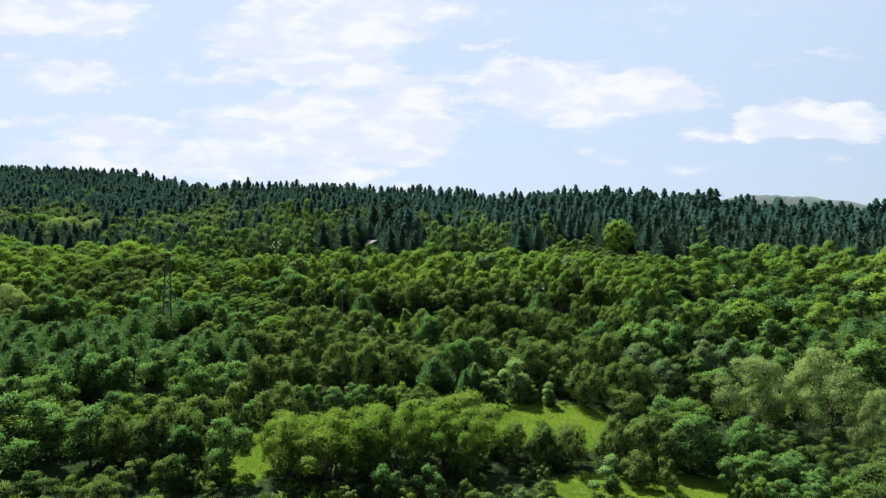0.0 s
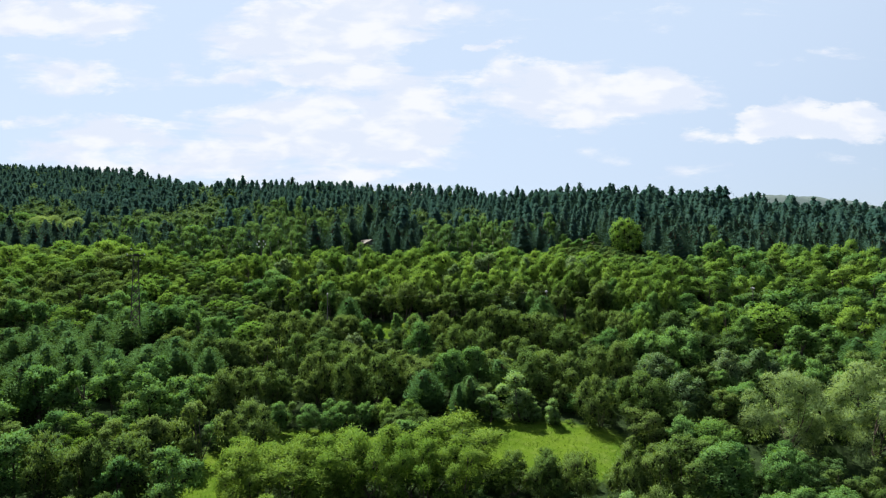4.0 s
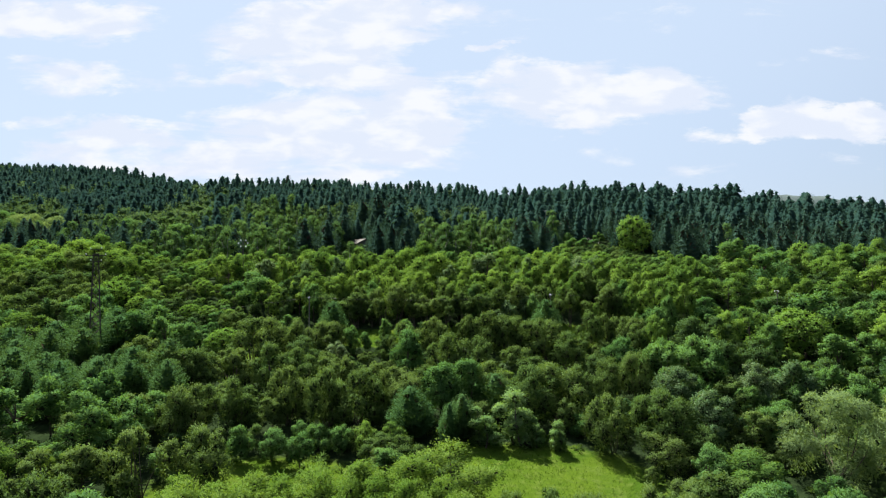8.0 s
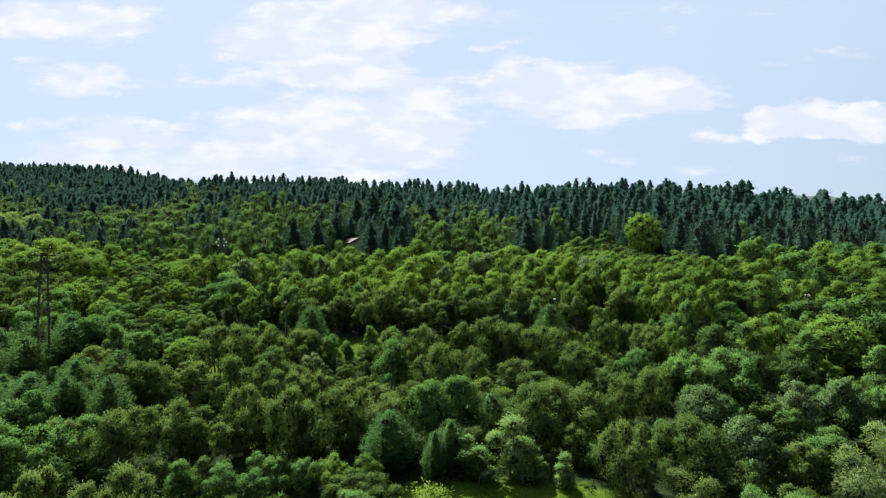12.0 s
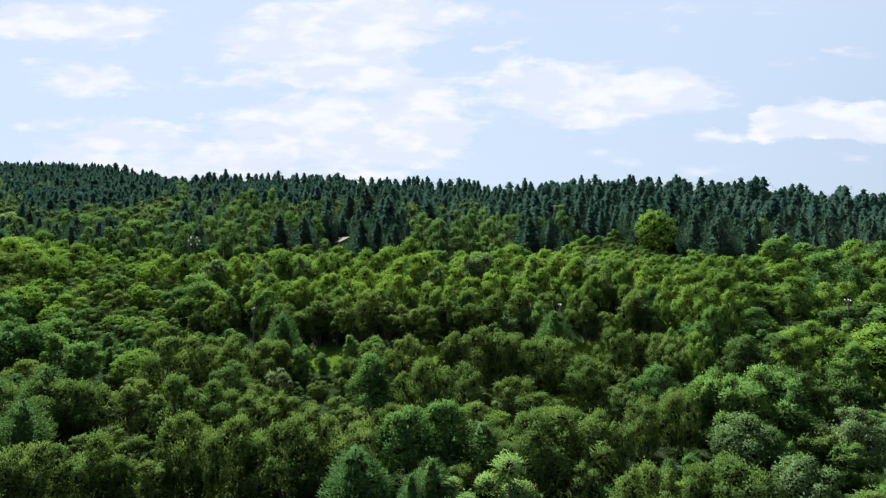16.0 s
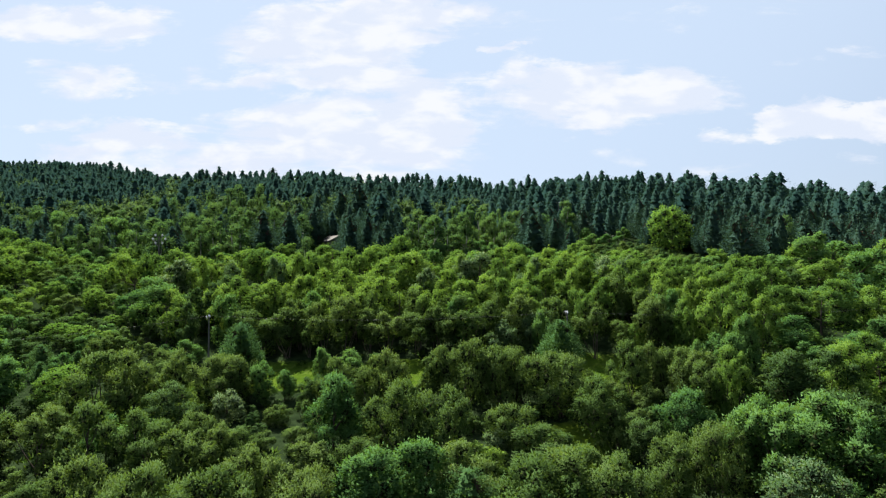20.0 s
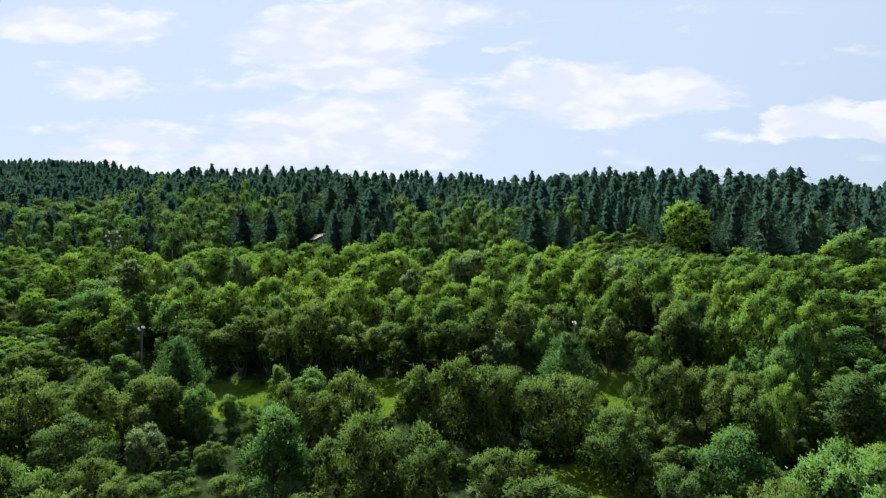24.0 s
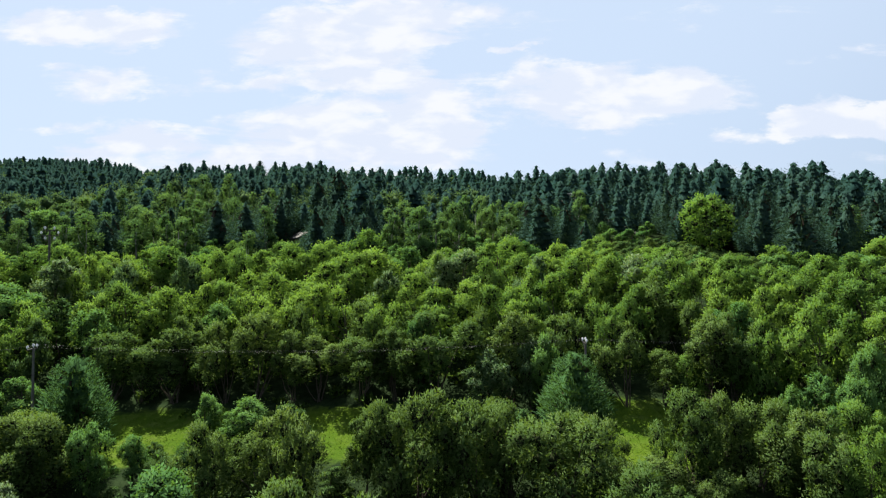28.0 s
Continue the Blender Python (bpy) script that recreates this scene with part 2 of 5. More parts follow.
def quick_mesh(name, verts, quads=None, tris=None, mats=(), inner=0, smooth=False, normals=None):
    """A mesh from arrays of corners, four-sided and three-sided faces; the last faces, inner of them, take the second material."""
    me = bpy.data.meshes.new(name)
    quads = np.zeros((0, 4), int) if quads is None else np.asarray(quads, int)
    tris = np.zeros((0, 3), int) if tris is None else np.asarray(tris, int)
    loops = np.concatenate([quads.ravel(), tris.ravel()])
    starts = np.concatenate([np.arange(len(quads)) * 4, len(quads) * 4 + np.arange(len(tris)) * 3])
    me.vertices.add(len(verts))
    me.vertices.foreach_set("co", np.asarray(verts, np.float32).ravel())
    me.loops.add(len(loops))
    me.loops.foreach_set("vertex_index", loops.astype(np.int32))
    me.polygons.add(len(starts))
    me.polygons.foreach_set("loop_start", starts.astype(np.int32))
    if inner:
        slots = np.zeros(len(starts), np.int32)
        slots[-inner:] = 1
        me.polygons.foreach_set("material_index", slots)
    if smooth:
        me.polygons.foreach_set("use_smooth", np.ones(len(starts), bool))
    for m in mats:
        me.materials.append(m)
    me.update(calc_edges=True)
    if normals is not None:                      # leaves take the rounded form of their crown
        me.polygons.foreach_set("use_smooth", np.ones(len(starts), bool))
        me.normals_split_custom_set_from_vertices(np.asarray(normals, np.float32))
    return me


def axis_grid(near, far, fine, coarse):
    out, v, step = [0.0], 0.0, fine
    while v < far:
        if v > near:
            step = min(step * 1.12, coarse)
        v += step
        out.append(v)
    return np.array(out)


# ---- where nothing tall grows: meadows and the strip under the power line (x, y, half width, half depth) ----
MEADOWS = [(17, 99.5, 11.5, 7.5), (-18, 98, 11, 4.5), (-28, 88, 4, 8), (28, 78.5, 12, 4), (-14, 155, 12, 3.6), (3, 155.5, 7, 3.4), (31, 156.5, 6, 5),
           (-35, 141, 3, 3), (9, 104, 10, 4), (-25, 149, 4, 3), (24, 136, 2.5, 4)]


def open_meadow(x, y, margin=0.0):
    for cx, cy, rx, ry in MEADOWS:
        if ((x - cx) / (rx + margin)) ** 2 + ((y - cy) / (ry + margin)) ** 2 < 1:
            return True
    return False


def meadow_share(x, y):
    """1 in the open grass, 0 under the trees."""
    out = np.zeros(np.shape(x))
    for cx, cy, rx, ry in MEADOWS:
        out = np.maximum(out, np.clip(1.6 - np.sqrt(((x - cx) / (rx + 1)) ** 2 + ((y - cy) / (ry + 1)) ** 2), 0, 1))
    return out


gx = axis_grid(130, 4200, 2.5, 260)
gx = np.concatenate([-gx[:0:-1], gx])
gy = axis_grid(280, 4300, 2.5, 260)
gy = np.concatenate([-axis_grid(20, 900, 8.0, 120)[:0:-1], gy])
X, Y = np.meshgrid(gx, gy)
V = np.stack([X, Y, ground(X, Y)], -1).reshape(-1, 3)
i = (np.arange(len(gy) - 1)[:, None] * len(gx) + np.arange(len(gx) - 1)[None, :]).ravel()
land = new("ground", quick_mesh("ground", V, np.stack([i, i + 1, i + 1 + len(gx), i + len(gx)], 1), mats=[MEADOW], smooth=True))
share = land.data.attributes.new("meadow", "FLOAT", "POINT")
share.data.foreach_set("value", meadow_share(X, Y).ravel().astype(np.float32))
tagged(land, "green grassy valley side rising to a wooded ridge", "ground", kind="structure")

# ---- plant building ----
rng = np.random.default_rng(7)


def unit(v):
    return v / np.maximum(np.linalg.norm(v, axis=-1, keepdims=True), 1e-9)


def ball(n):
    return unit(rng.normal(size=(n, 3)))


def blades(p, axis, normal, length, width, form=None):
    """Pointed leaf sprays: one three-sided face each, along axis; form is the way their crown faces there."""
    axis = unit(axis)
    side = unit(np.cross(axis, normal))
    n = len(p)
    ln = length * rng.uniform(0.6, 1.35, (n, 1))
    wd = width * rng.uniform(0.6, 1.35, (n, 1))
    base = p - axis * ln * 0.4
    skew = rng.uniform(-0.25, 0.25, (n, 1)) * ln
    v = np.stack([p + axis * ln * 0.6, base + side * wd * 0.5 + axis * skew, base - side * wd * 0.5 - axis * skew], 1)
    if form is not None:
        face = np.cross(v[:, 1] - v[:, 0], v[:, 2] - v[:, 0])
        turn = (face * form).sum(1) < 0
        v[turn] = v[turn][:, [0, 2, 1]]
    return v.reshape(-1, 3), np.arange(3 * n).reshape(-1, 3)


OCT_V = np.array([(1, 0, 0), (0, 1, 0), (-1, 0, 0), (0, -1, 0), (0, 0, 1), (0, 0, -1)], float)
OCT_F = np.array([(0, 1, 4), (1, 2, 4), (2, 3, 4), (3, 0, 4), (1, 0, 5), (2, 1, 5), (3, 2, 5), (0, 3, 5)])


def lumps(c, r, flat=1.0):
    """Rough eight-sided masses of twigs and inner leaves; near crowns colour them dark for shade."""
    turn = rng.uniform(0, 6.28, len(r))
    jag = rng.uniform(0.7, 1.3, (len(r), 6, 1))
    v = np.repeat(OCT_V[None], len(r), 0) * jag
    x = v[:, :, 0] * np.cos(turn)[:, None] - v[:, :, 1] * np.sin(turn)[:, None]
    y = v[:, :, 0] * np.sin(turn)[:, None] + v[:, :, 1] * np.cos(turn)[:, None]
    v = np.stack([x, y, v[:, :, 2] * flat], 2) * np.asarray(r)[:, None, None] + c[:, None, :]
    f = OCT_F[None] + (np.arange(len(r)) * 6)[:, None, None]
    return v.reshape(-1, 3), f.reshape(-1, 3), unit(v - c[:, None, :]).reshape(-1, 3)


def leafy(lobes, count, length, width, flat=1.0, lift=0.35, core=0.66, hang=0.0):
    """A crown of leaf sprays over rounded lobes (x, y, z, r), with an inner mass of twigs and leaves in each lobe,
    which plant() colours dark for the shade inside.
    """
    c, r = lobes[:, :3], lobes[:, 3]
    squash = np.array([1, 1, flat])
    take = rng.choice(len(r), int(count * 1.8), p=r ** 2 / (r ** 2).sum())
    d = ball(len(take))
    d[:, 2] = d[:, 2] + lift
    d = unit(d)
    away = np.where(rng.uniform(size=len(take)) < 0.08, rng.uniform(1.1, 1.5, len(take)), rng.uniform(0.62, 1.16, len(take)))
    p = c[take] + d * squash * (r[take] * away)[:, None]
    rel = (p[:, None, :] - c[None]) / squash / r[None, :, None]
    keep = np.where((np.linalg.norm(rel, axis=2) < 0.60).sum(1) == 0)[0][:count]
    p, d = p[keep], d[keep]
    axis = d + 0.8 * ball(len(p))
    axis[:, 2] -= hang
    normal = d * 0.6 + np.array([0, 0, 0.35]) + 0.8 * ball(len(p))
    mid = (c * r[:, None]).sum(0) / r.sum()
    reach = np.maximum(np.abs(c - mid).max(0), 0.5)
    form = unit(0.35 * unit((p - mid) / reach) + d + np.array([0, 0, 0.1]) + 0.2 * ball(len(p)))
    v, q = blades(p, axis, normal, length, width, form)
    form = np.repeat(form, 3, 0)
    if not core:
        return v, None, q, form, 0
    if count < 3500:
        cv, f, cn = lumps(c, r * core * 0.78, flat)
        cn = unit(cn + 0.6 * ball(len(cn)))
    else:                                        # twigs and inner leaves, coloured for shade, as a loose handful of small rough masses
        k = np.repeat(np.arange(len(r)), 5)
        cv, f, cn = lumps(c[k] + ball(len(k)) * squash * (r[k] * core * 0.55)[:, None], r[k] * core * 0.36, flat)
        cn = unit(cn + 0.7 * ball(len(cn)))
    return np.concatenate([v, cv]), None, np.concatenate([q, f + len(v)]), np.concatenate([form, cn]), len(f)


def tubes(paths, sides=5):
    """Tapered limbs; each path is a list of (x, y, z, radius)."""
    vs, qs, n = [], [], 0
    ang = np.arange(sides) * 2 * math.pi / sides
    for path in paths:
        path = np.array(path, float)
        for x, y, z, r in path:
            vs.append(np.stack([x + r * np.cos(ang), y + r * np.sin(ang), np.full(sides, z)], 1))
        for k in range(len(path) - 1):
            a = n + k * sides + np.arange(sides)
            b = n + k * sides + (np.arange(sides) + 1) % sides
            qs.append(np.stack([a, b, b + sides, a + sides], 1))
        n += len(path) * sides
    v, q = np.concatenate(vs), np.concatenate(qs)
    first = len(paths[0]) * sides
    start = first
    for path in paths[1:]:                       # every limb grows out of the main stem
        near = int(np.argmin(((v[:first] - v[start]) ** 2).sum(1)))
        q[q == start] = near
        start += len(path) * sides
    return v, q


def limb(a, b, ra, rb, bend=0.12, steps=3):
    a, b = np.array(a, float), np.array(b, float)
    mid = ball(1)[0] * np.linalg.norm(b - a) * bend
    out = []
    for k in range(steps + 1):
        f = k / steps
        q = a + (b - a) * f + mid * math.sin(math.pi * f)
        out.append((*q, ra + (rb - ra) * f))
    return out


def lay_lobes(h, w, low, k, profile, size):
    """Lobes that fill a crown from low to h, w across: a few large boughs set apart, each with small sprigs standing out of it;
    profile gives the half width from 0 (low) to 1 (top)."""
    out = []
    boughs = max(6, k // 3)
    for j in range(boughs):
        f = (j + rng.uniform(0.1, 0.9)) / boughs
        half = profile(f) * w * 0.5
        r = size * w * rng.uniform(0.8, 1.5) * (0.7 + 0.4 * profile(f))
        ang = j * 2.39996 + rng.uniform(-0.6, 0.6)
        rad = max(half - r * 0.7, 0.0) * rng.uniform(0.45, 1.25)
        out.append((rad * math.cos(ang), rad * math.sin(ang), low + (h - low) * f - r * 0.6 * f, r))
    for j in range(k - boughs):
        x, y, z, r = out[rng.integers(0, boughs)]
        d = ball(1)[0] + np.array([0.5 * x / w, 0.5 * y / w, 0.6])
        d /= np.linalg.norm(d)
        s = r * rng.uniform(0.3, 0.6)
        reach = r * rng.uniform(0.75, 1.4)
        out.append((x + d[0] * reach, y + d[1] * reach, min(z + d[2] * reach, h - 0.4 * s), s))
    return np.array(out)


def dome(f):
    return math.sqrt(max(0.0, 1 - (2 * f - 0.75) ** 2 / 1.7))


def round_crown(h, w, low, k, size):
    """Lobes spread evenly over one round crown."""
    out = []
    for j in range(k):
        up = 1 - 2 * (j + 0.5) / k
        r = size * w * rng.uniform(0.75, 1.25)
        ring = math.sqrt(1 - up * up) * (0.5 * w - 0.8 * r) * rng.uniform(0.85, 1.05)
        tall = 0.5 * (h - low)
        out.append((ring * math.cos(j * 2.39996), ring * math.sin(j * 2.39996), low + tall + up * (tall - 0.8 * r), r))
    out.append((0, 0, 0.5 * (h + low), 0.3 * w))
    return np.array(out)


def umbrella(f):
    return 0.45 + 0.55 * math.sin(math.pi * min(1.0, 0.25 + 0.62 * f))


def egg(f):
    return math.sin(math.pi * (0.12 + 0.80 * f ** 0.75)) ** 0.8


def spire(f):
    return 0.12 + 0.88 * (1 - f) ** 0.8 * min(1.0, 0.55 + 2.2 * f)


def plant(name, label, category, group, trunk, crown, bark, leaf):
    base = new(name)
    base.empty_display_size = 0.5
    tagged(base, label, category, group)
    for part_name, data in (("trunk", trunk), ("crown", crown)):
        v, q, t, form, inner = (*data, None, None, 0)[:5] if len(data) < 5 else data
        ob = new(part_name, quick_mesh(name + "_" + part_name, v, q, t, mats=[bark] if part_name == "trunk" else [leaf, SHADED_TWIGS], inner=inner, normals=form))
        ob.parent = base
    return base


def broadleaf(h, w, k, count, length, width, profile, size, low=0.25, stems=1, flat=1.0, lift=0.35, hang=0.0, core=0.66):
    if profile is round_crown:
        lobes = round_crown(h, w, low * h, k, size)
    else:
        lobes = lay_lobes(h, w, low * h, k, profile, size)
    lobes[:, 0] += (lobes[:, 2] / h - 0.3) * rng.uniform(-0.22, 0.22) * w
    lobes[:, 1] *= rng.uniform(0.85, 1.1)
    crown = leafy(lobes, count, length, width, flat, lift, core, hang)
    paths = []
    thick = 0.012 * h + 0.04
    if stems == 1:
        top = (rng.uniform(-.3, .3), rng.uniform(-.3, .3), h * 0.78)
        paths.append([(0, 0, -0.8, thick * 1.5), *limb((0, 0, 0), top, thick * 1.25, thick * 0.25, 0.03, 5)])
        for x, y, z, r in lobes[:: max(1, k // 7)]:
            s = min(max(z * 0.55, 0.15 * h), 0.7 * h)
            paths.append(limb((top[0] * s / h, top[1] * s / h, s), (x, y, z), thick * 0.45, 0.02))
    else:
        for j in range(stems):
            x, y, z, r = lobes[int((j + 0.5) * k / stems)]
            a = j * 2.4
            paths.append([(0.25 * math.cos(a), 0.25 * math.sin(a), -0.6, thick * 0.8),
                          *limb((0.3 * math.cos(a), 0.3 * math.sin(a), 0), (x * 0.9, y * 0.9, max(z, 0.5 * h)), thick * 0.7, 0.02, 0.10)])
    return tubes(paths, 4), crown


def conifer(h, w, count, length, width, low=0.15, profile=spire, tufts=60, core=0.0, rise=0.35):
    """Needle tufts on whorls of boughs round one straight trunk."""
    fs = np.sort(rng.uniform(0, 1, tufts) ** 1.1)
    ang = np.arange(tufts) * 2.39996 + rng.uniform(-0.5, 0.5, tufts)
    rad = np.array([profile(f) for f in fs]) * w * 0.5
    size = w * 0.14 * rng.uniform(0.7, 1.3, tufts) * (1.15 - 0.9 * fs)
    z = low * h + (h * 0.97 - low * h) * fs
    take = rng.integers(0, tufts, count)
    out_f = rng.uniform(0.15, 1.0, count) ** 0.6                 # along the bough
    d = ball(count)
    loose = rng.uniform(size=count) < 0.55                       # sprays between the main boughs
    fz = np.where(loose, 1 - np.sqrt(rng.uniform(0, 1, count)), fs[take])
    way = np.where(loose, rng.uniform(0, 6.28, count), ang[take])
    half = np.interp(fz, np.linspace(0, 1, 41), [profile(f) * w * 0.5 for f in np.linspace(0, 1, 41)])
    bough = np.stack([np.cos(way), np.sin(way), np.full(count, rise)], 1)
    reach = (half * np.where(loose, rng.uniform(0.7, 1.0, count), out_f) * rng.uniform(0.85, 1.08, count))[:, None]
    spread = np.where(loose, 0.03 * w, size[take]) * np.minimum(1.0, 0.2 + half / (0.2 * w))
    p = np.stack([np.zeros(count), np.zeros(count), low * h + (h * 0.97 - low * h) * fz], 1) + bough * reach + d * (spread * rng.uniform(0.2, 1.0, count))[:, None]
    grow_way = unit(bough) + 0.7 * d + np.array([0, 0, max(rise, 0) * 0.5])
    tip = (1.2 - 0.8 * fz)[:, None]
    side = unit(bough * np.array([1, 1, 0]))
    form = unit(0.5 * side + 0.55 * d + np.array([0, 0, 0.7]) + 0.2 * ball(count))
    v, t = blades(p, grow_way, form + 0.5 * ball(count), length * tip, width * tip, form)
    form = np.repeat(form, 3, 0)
    lead = np.array([(0.0, 0.0, h), (0.02 * w, 0.0, h * 0.95), (-0.01 * w, 0.02 * w, h * 0.95), (-0.01 * w, -0.02 * w, h * 0.95)])
    t = np.concatenate([t, np.array([(0, 1, 2), (0, 2, 3), (0, 3, 1)]) + len(v)])
    v = np.concatenate([v, lead])
    form = np.concatenate([form, unit(lead - np.array([0, 0, 0.9 * h]))])
    if core:                                                     # the boughs themselves, in ragged whorls down the trunk
        whorls, spikes = (16, 11) if count > 2000 else (12, 8) if count > 700 else (9, 7)
        for k in range(whorls):
            fb = (k + rng.uniform(0.1, 0.6)) / whorls
            rb = max(profile(fb), 0.05) * w * 0.5 * core * rng.uniform(0.8, 1.05)
            zb = low * h + (h * 0.97 - low * h) * fb
            ang_k = np.arange(2 * spikes) * math.pi / spikes + rng.uniform(0, 6.28) + rng.uniform(-0.15, 0.15, 2 * spikes)
            out_k = rb * np.where(np.arange(2 * spikes) % 2, rng.uniform(0.4, 0.65, 2 * spikes), rng.uniform(0.75, 1.1, 2 * spikes))
            top = (0.0, 0.0, min(zb + 0.75 * rb + 0.8 * h / whorls, 0.985 * h))
            ring = np.stack([out_k * np.cos(ang_k), out_k * np.sin(ang_k), zb + rise * 0.5 * out_k + rng.uniform(-0.025, 0.025, 2 * spikes) * h], 1)
            j = np.arange(2 * spikes)
            t = np.concatenate([t, np.stack([np.full(2 * spikes, len(v)), len(v) + 1 + j, len(v) + 1 + (j + 1) % (2 * spikes)], 1)])
            v = np.concatenate([v, [top], ring])
            form = np.concatenate([form, [(0.0, 0.0, 1.0)], unit(np.stack([np.cos(ang_k), np.sin(ang_k), np.full(2 * spikes, 0.8)], 1) + 0.4 * ball(2 * spikes))])
    paths = [[(0, 0, -0.8, 0.016 * h), (0, 0, 0.3 * h, 0.011 * h), (0, 0, 0.93 * h, 0.02)]]
    for j in range(0, tufts, max(1, tufts // 12)):
        x, y, zz = rad[j] * math.cos(ang[j]), rad[j] * math.sin(ang[j]), z[j]
        paths.append([(0, 0, zz, 0.04), (x * 0.7, y * 0.7, zz + rise * rad[j] * 0.7, 0.015)])
    return tubes(paths, 4), (v, None, t, form)


# kinds of plant: builder at three levels of fineness, bark, leaf, name, label, category
def make(kind, lod):
    n = (1.75, 1.1, 0.65)[lod] * (1.2 if kind == "thicket" else 1.0)
    g = (0.84, 1.0, 1.2)[lod] * (0.8 if kind == "thicket" else 1.0)
    kf = (1.0, 0.7, 0.45)[lod]
    if kind == "robinia":
        return broadleaf(9, 8.5, int(32 * kf), int((11000, 7000, 5000)[lod]), (0.27, 0.29, 0.33)[lod], (0.165, 0.18, 0.21)[lod], umbrella, 0.14, 0.18, 1, 1.05, 0.4, 0.1)
    if kind == "lime":
        kf = max(kf, 0.8)
        return broadleaf(9, 7.5, int(44 * kf), int(6200 * n), 0.31 * g, 0.20 * g, round_crown, 0.13, 0.06, 1, 1.0, 0.4)
    if kind in ("ash", "hazel", "whitebeam"):
        return broadleaf(9, 7.5, int(30 * kf), int(5700 * n), 0.31 * g, 0.20 * g, egg, 0.14, 0.22, 1, 1.2, 0.35)
    if kind == "hornbeam":
        return broadleaf(7.5, 7.5, int(34 * kf), int(6200 * n), 0.27 * g, 0.17 * g, dome, 0.14, 0.16, 6, 1.3, 0.3)
    if kind == "tall_hornbeam":
        return broadleaf(9.5, 7.5, int(34 * kf), int(6200 * n), 0.27 * g, 0.17 * g, dome, 0.14, 0.40, 5, 1.2, 0.3)
    if kind == "plum":
        return broadleaf(6.5, 6.5, int(28 * kf), int(5000 * n), 0.27 * g, 0.18 * g, dome, 0.16, 0.12, 5, 0.85, 0.4)
    if kind == "willow":
        return broadleaf(11.5, 13, int(60 * kf), int(12000 * n), 0.44 * g, 0.12 * g, dome, 0.10, 0.12, 7, 1.1, 0.25, 0.4, 0.26)
    if kind == "thicket":
        return broadleaf(8.5, 6.5, int(30 * kf), int(5600 * n), 0.27 * g, 0.14 * g, umbrella, 0.12, 0.25, 9, 1.35, 0.3, 0.0, 0.4)
    if kind == "poplar":
        return broadleaf(7.0, 3.6, int(20 * kf), int(3600 * n), 0.26 * g, 0.12 * g, lambda f: 0.2 + 0.6 * egg(f * 0.95), 0.15, 0.03, 2, 1.7, 0.3, -0.7)
    if kind == "birch":
        return broadleaf(15, 8.5, int(34 * kf), int(6500 * n), 0.36 * g, 0.21 * g, egg, 0.16, 0.03, 1, 1.2, 0.3, 0.2)
    if kind == "young_pine":
        return conifer(8, 5.5, int(6500 * n), 0.36 * g, 0.10 * g, 0.06, lambda f: 0.06 + 0.94 * (1 - f) ** 0.5 * min(1, 0.6 + 1.5 * f), 70, 0.7, 0.55)
    if kind == "pine":
        return conifer(18, 13.0, int(7000 * n), 0.46 * g, 0.17 * g, 0.06, lambda f: 0.03 + 0.97 * (1 - f) ** 0.58 * min(1, 0.6 + 1.5 * f), 70, 0.62, 0.3)
    if kind == "spruce":
        return conifer(18, 6.5, int(5000 * n), 0.85 * g, 0.28 * g, 0.04, spire, 90, 0.7, -0.15)


KINDS = {
    "robinia": ("robinia_tree", "yellow-green robinia with a spreading feathery crown on the slope", "tree", BARK, ROBINIA),
    "ash": ("ash_tree", "mid-green broadleaf tree with a lobed rounded crown", "tree", BARK, BROAD),
    "lime": ("lime_tree", "bright green lime tree with a full round crown", "tree", BARK, LIME),
    "whitebeam": ("whitebeam_tree", "dark-crowned whitebeam with pale highlights coloured into some of its leaves", "tree", BARK, WHITEBEAM),
    "hazel": ("field_maple", "olive-green field maple with a loose uneven crown", "tree", BARK, OLIVE),
    "hornbeam": ("hornbeam_bush", "olive-green many-stemmed hornbeam bush, dense and rounded", "bush", BARK, OLIVE),
    "tall_hornbeam": ("hornbeam_tree", "olive-green hornbeam tree with dark bare stems under its crown", "tree", BARK, OLIVE),
    "plum": ("wild_plum_bush", "dark green wild plum bush leafy down to the grass", "bush", BARK, DEEP),
    "willow": ("willow_tree", "large silvery grey-green willow with fine drooping twigs", "tree", BARK, WILLOW),
    "thicket": ("goat_willow_bush", "tall many-stemmed bush with bare stems and yellow-green tops", "bush", BARK, SALLOW),
    "poplar": ("young_poplar", "slender young poplar with pale upright leaves beside the meadow", "tree", BARK, PALE),
    "birch": ("birch_tree", "tall light green birch with an oval crown at the wood's edge", "tree", BIRCH_BARK, BIRCH),
    "young_pine": ("young_pine", "young blue-green pine with upswept needle tufts", "pine tree", PINE_BARK, YOUNG_NEEDLE),
    "pine": ("black_pine", "tall dark green black pine on the hillside", "pine tree", PINE_BARK, DARK_NEEDLE),
    "spruce": ("spruce_tree", "dark conical spruce standing above the wood", "spruce tree", PINE_BARK, DARK_NEEDLE),
}
SIZE = {"robinia": (9, 8.5), "ash": (9, 7.5), "lime": (9, 7.5), "hazel": (9, 7.5), "whitebeam": (9, 7.5), "hornbeam": (7.5, 7.5), "tall_hornbeam": (9.5, 7.5), "plum": (6.5, 6.5), "willow": (11.5, 13), "thicket": (8.5, 6.5),
        "poplar": (7, 3.6), "birch": (15, 8.5), "young_pine": (8, 5.5), "pine": (18, 9.5), "spruce": (18, 6.5)}
stock, used = {}, {}


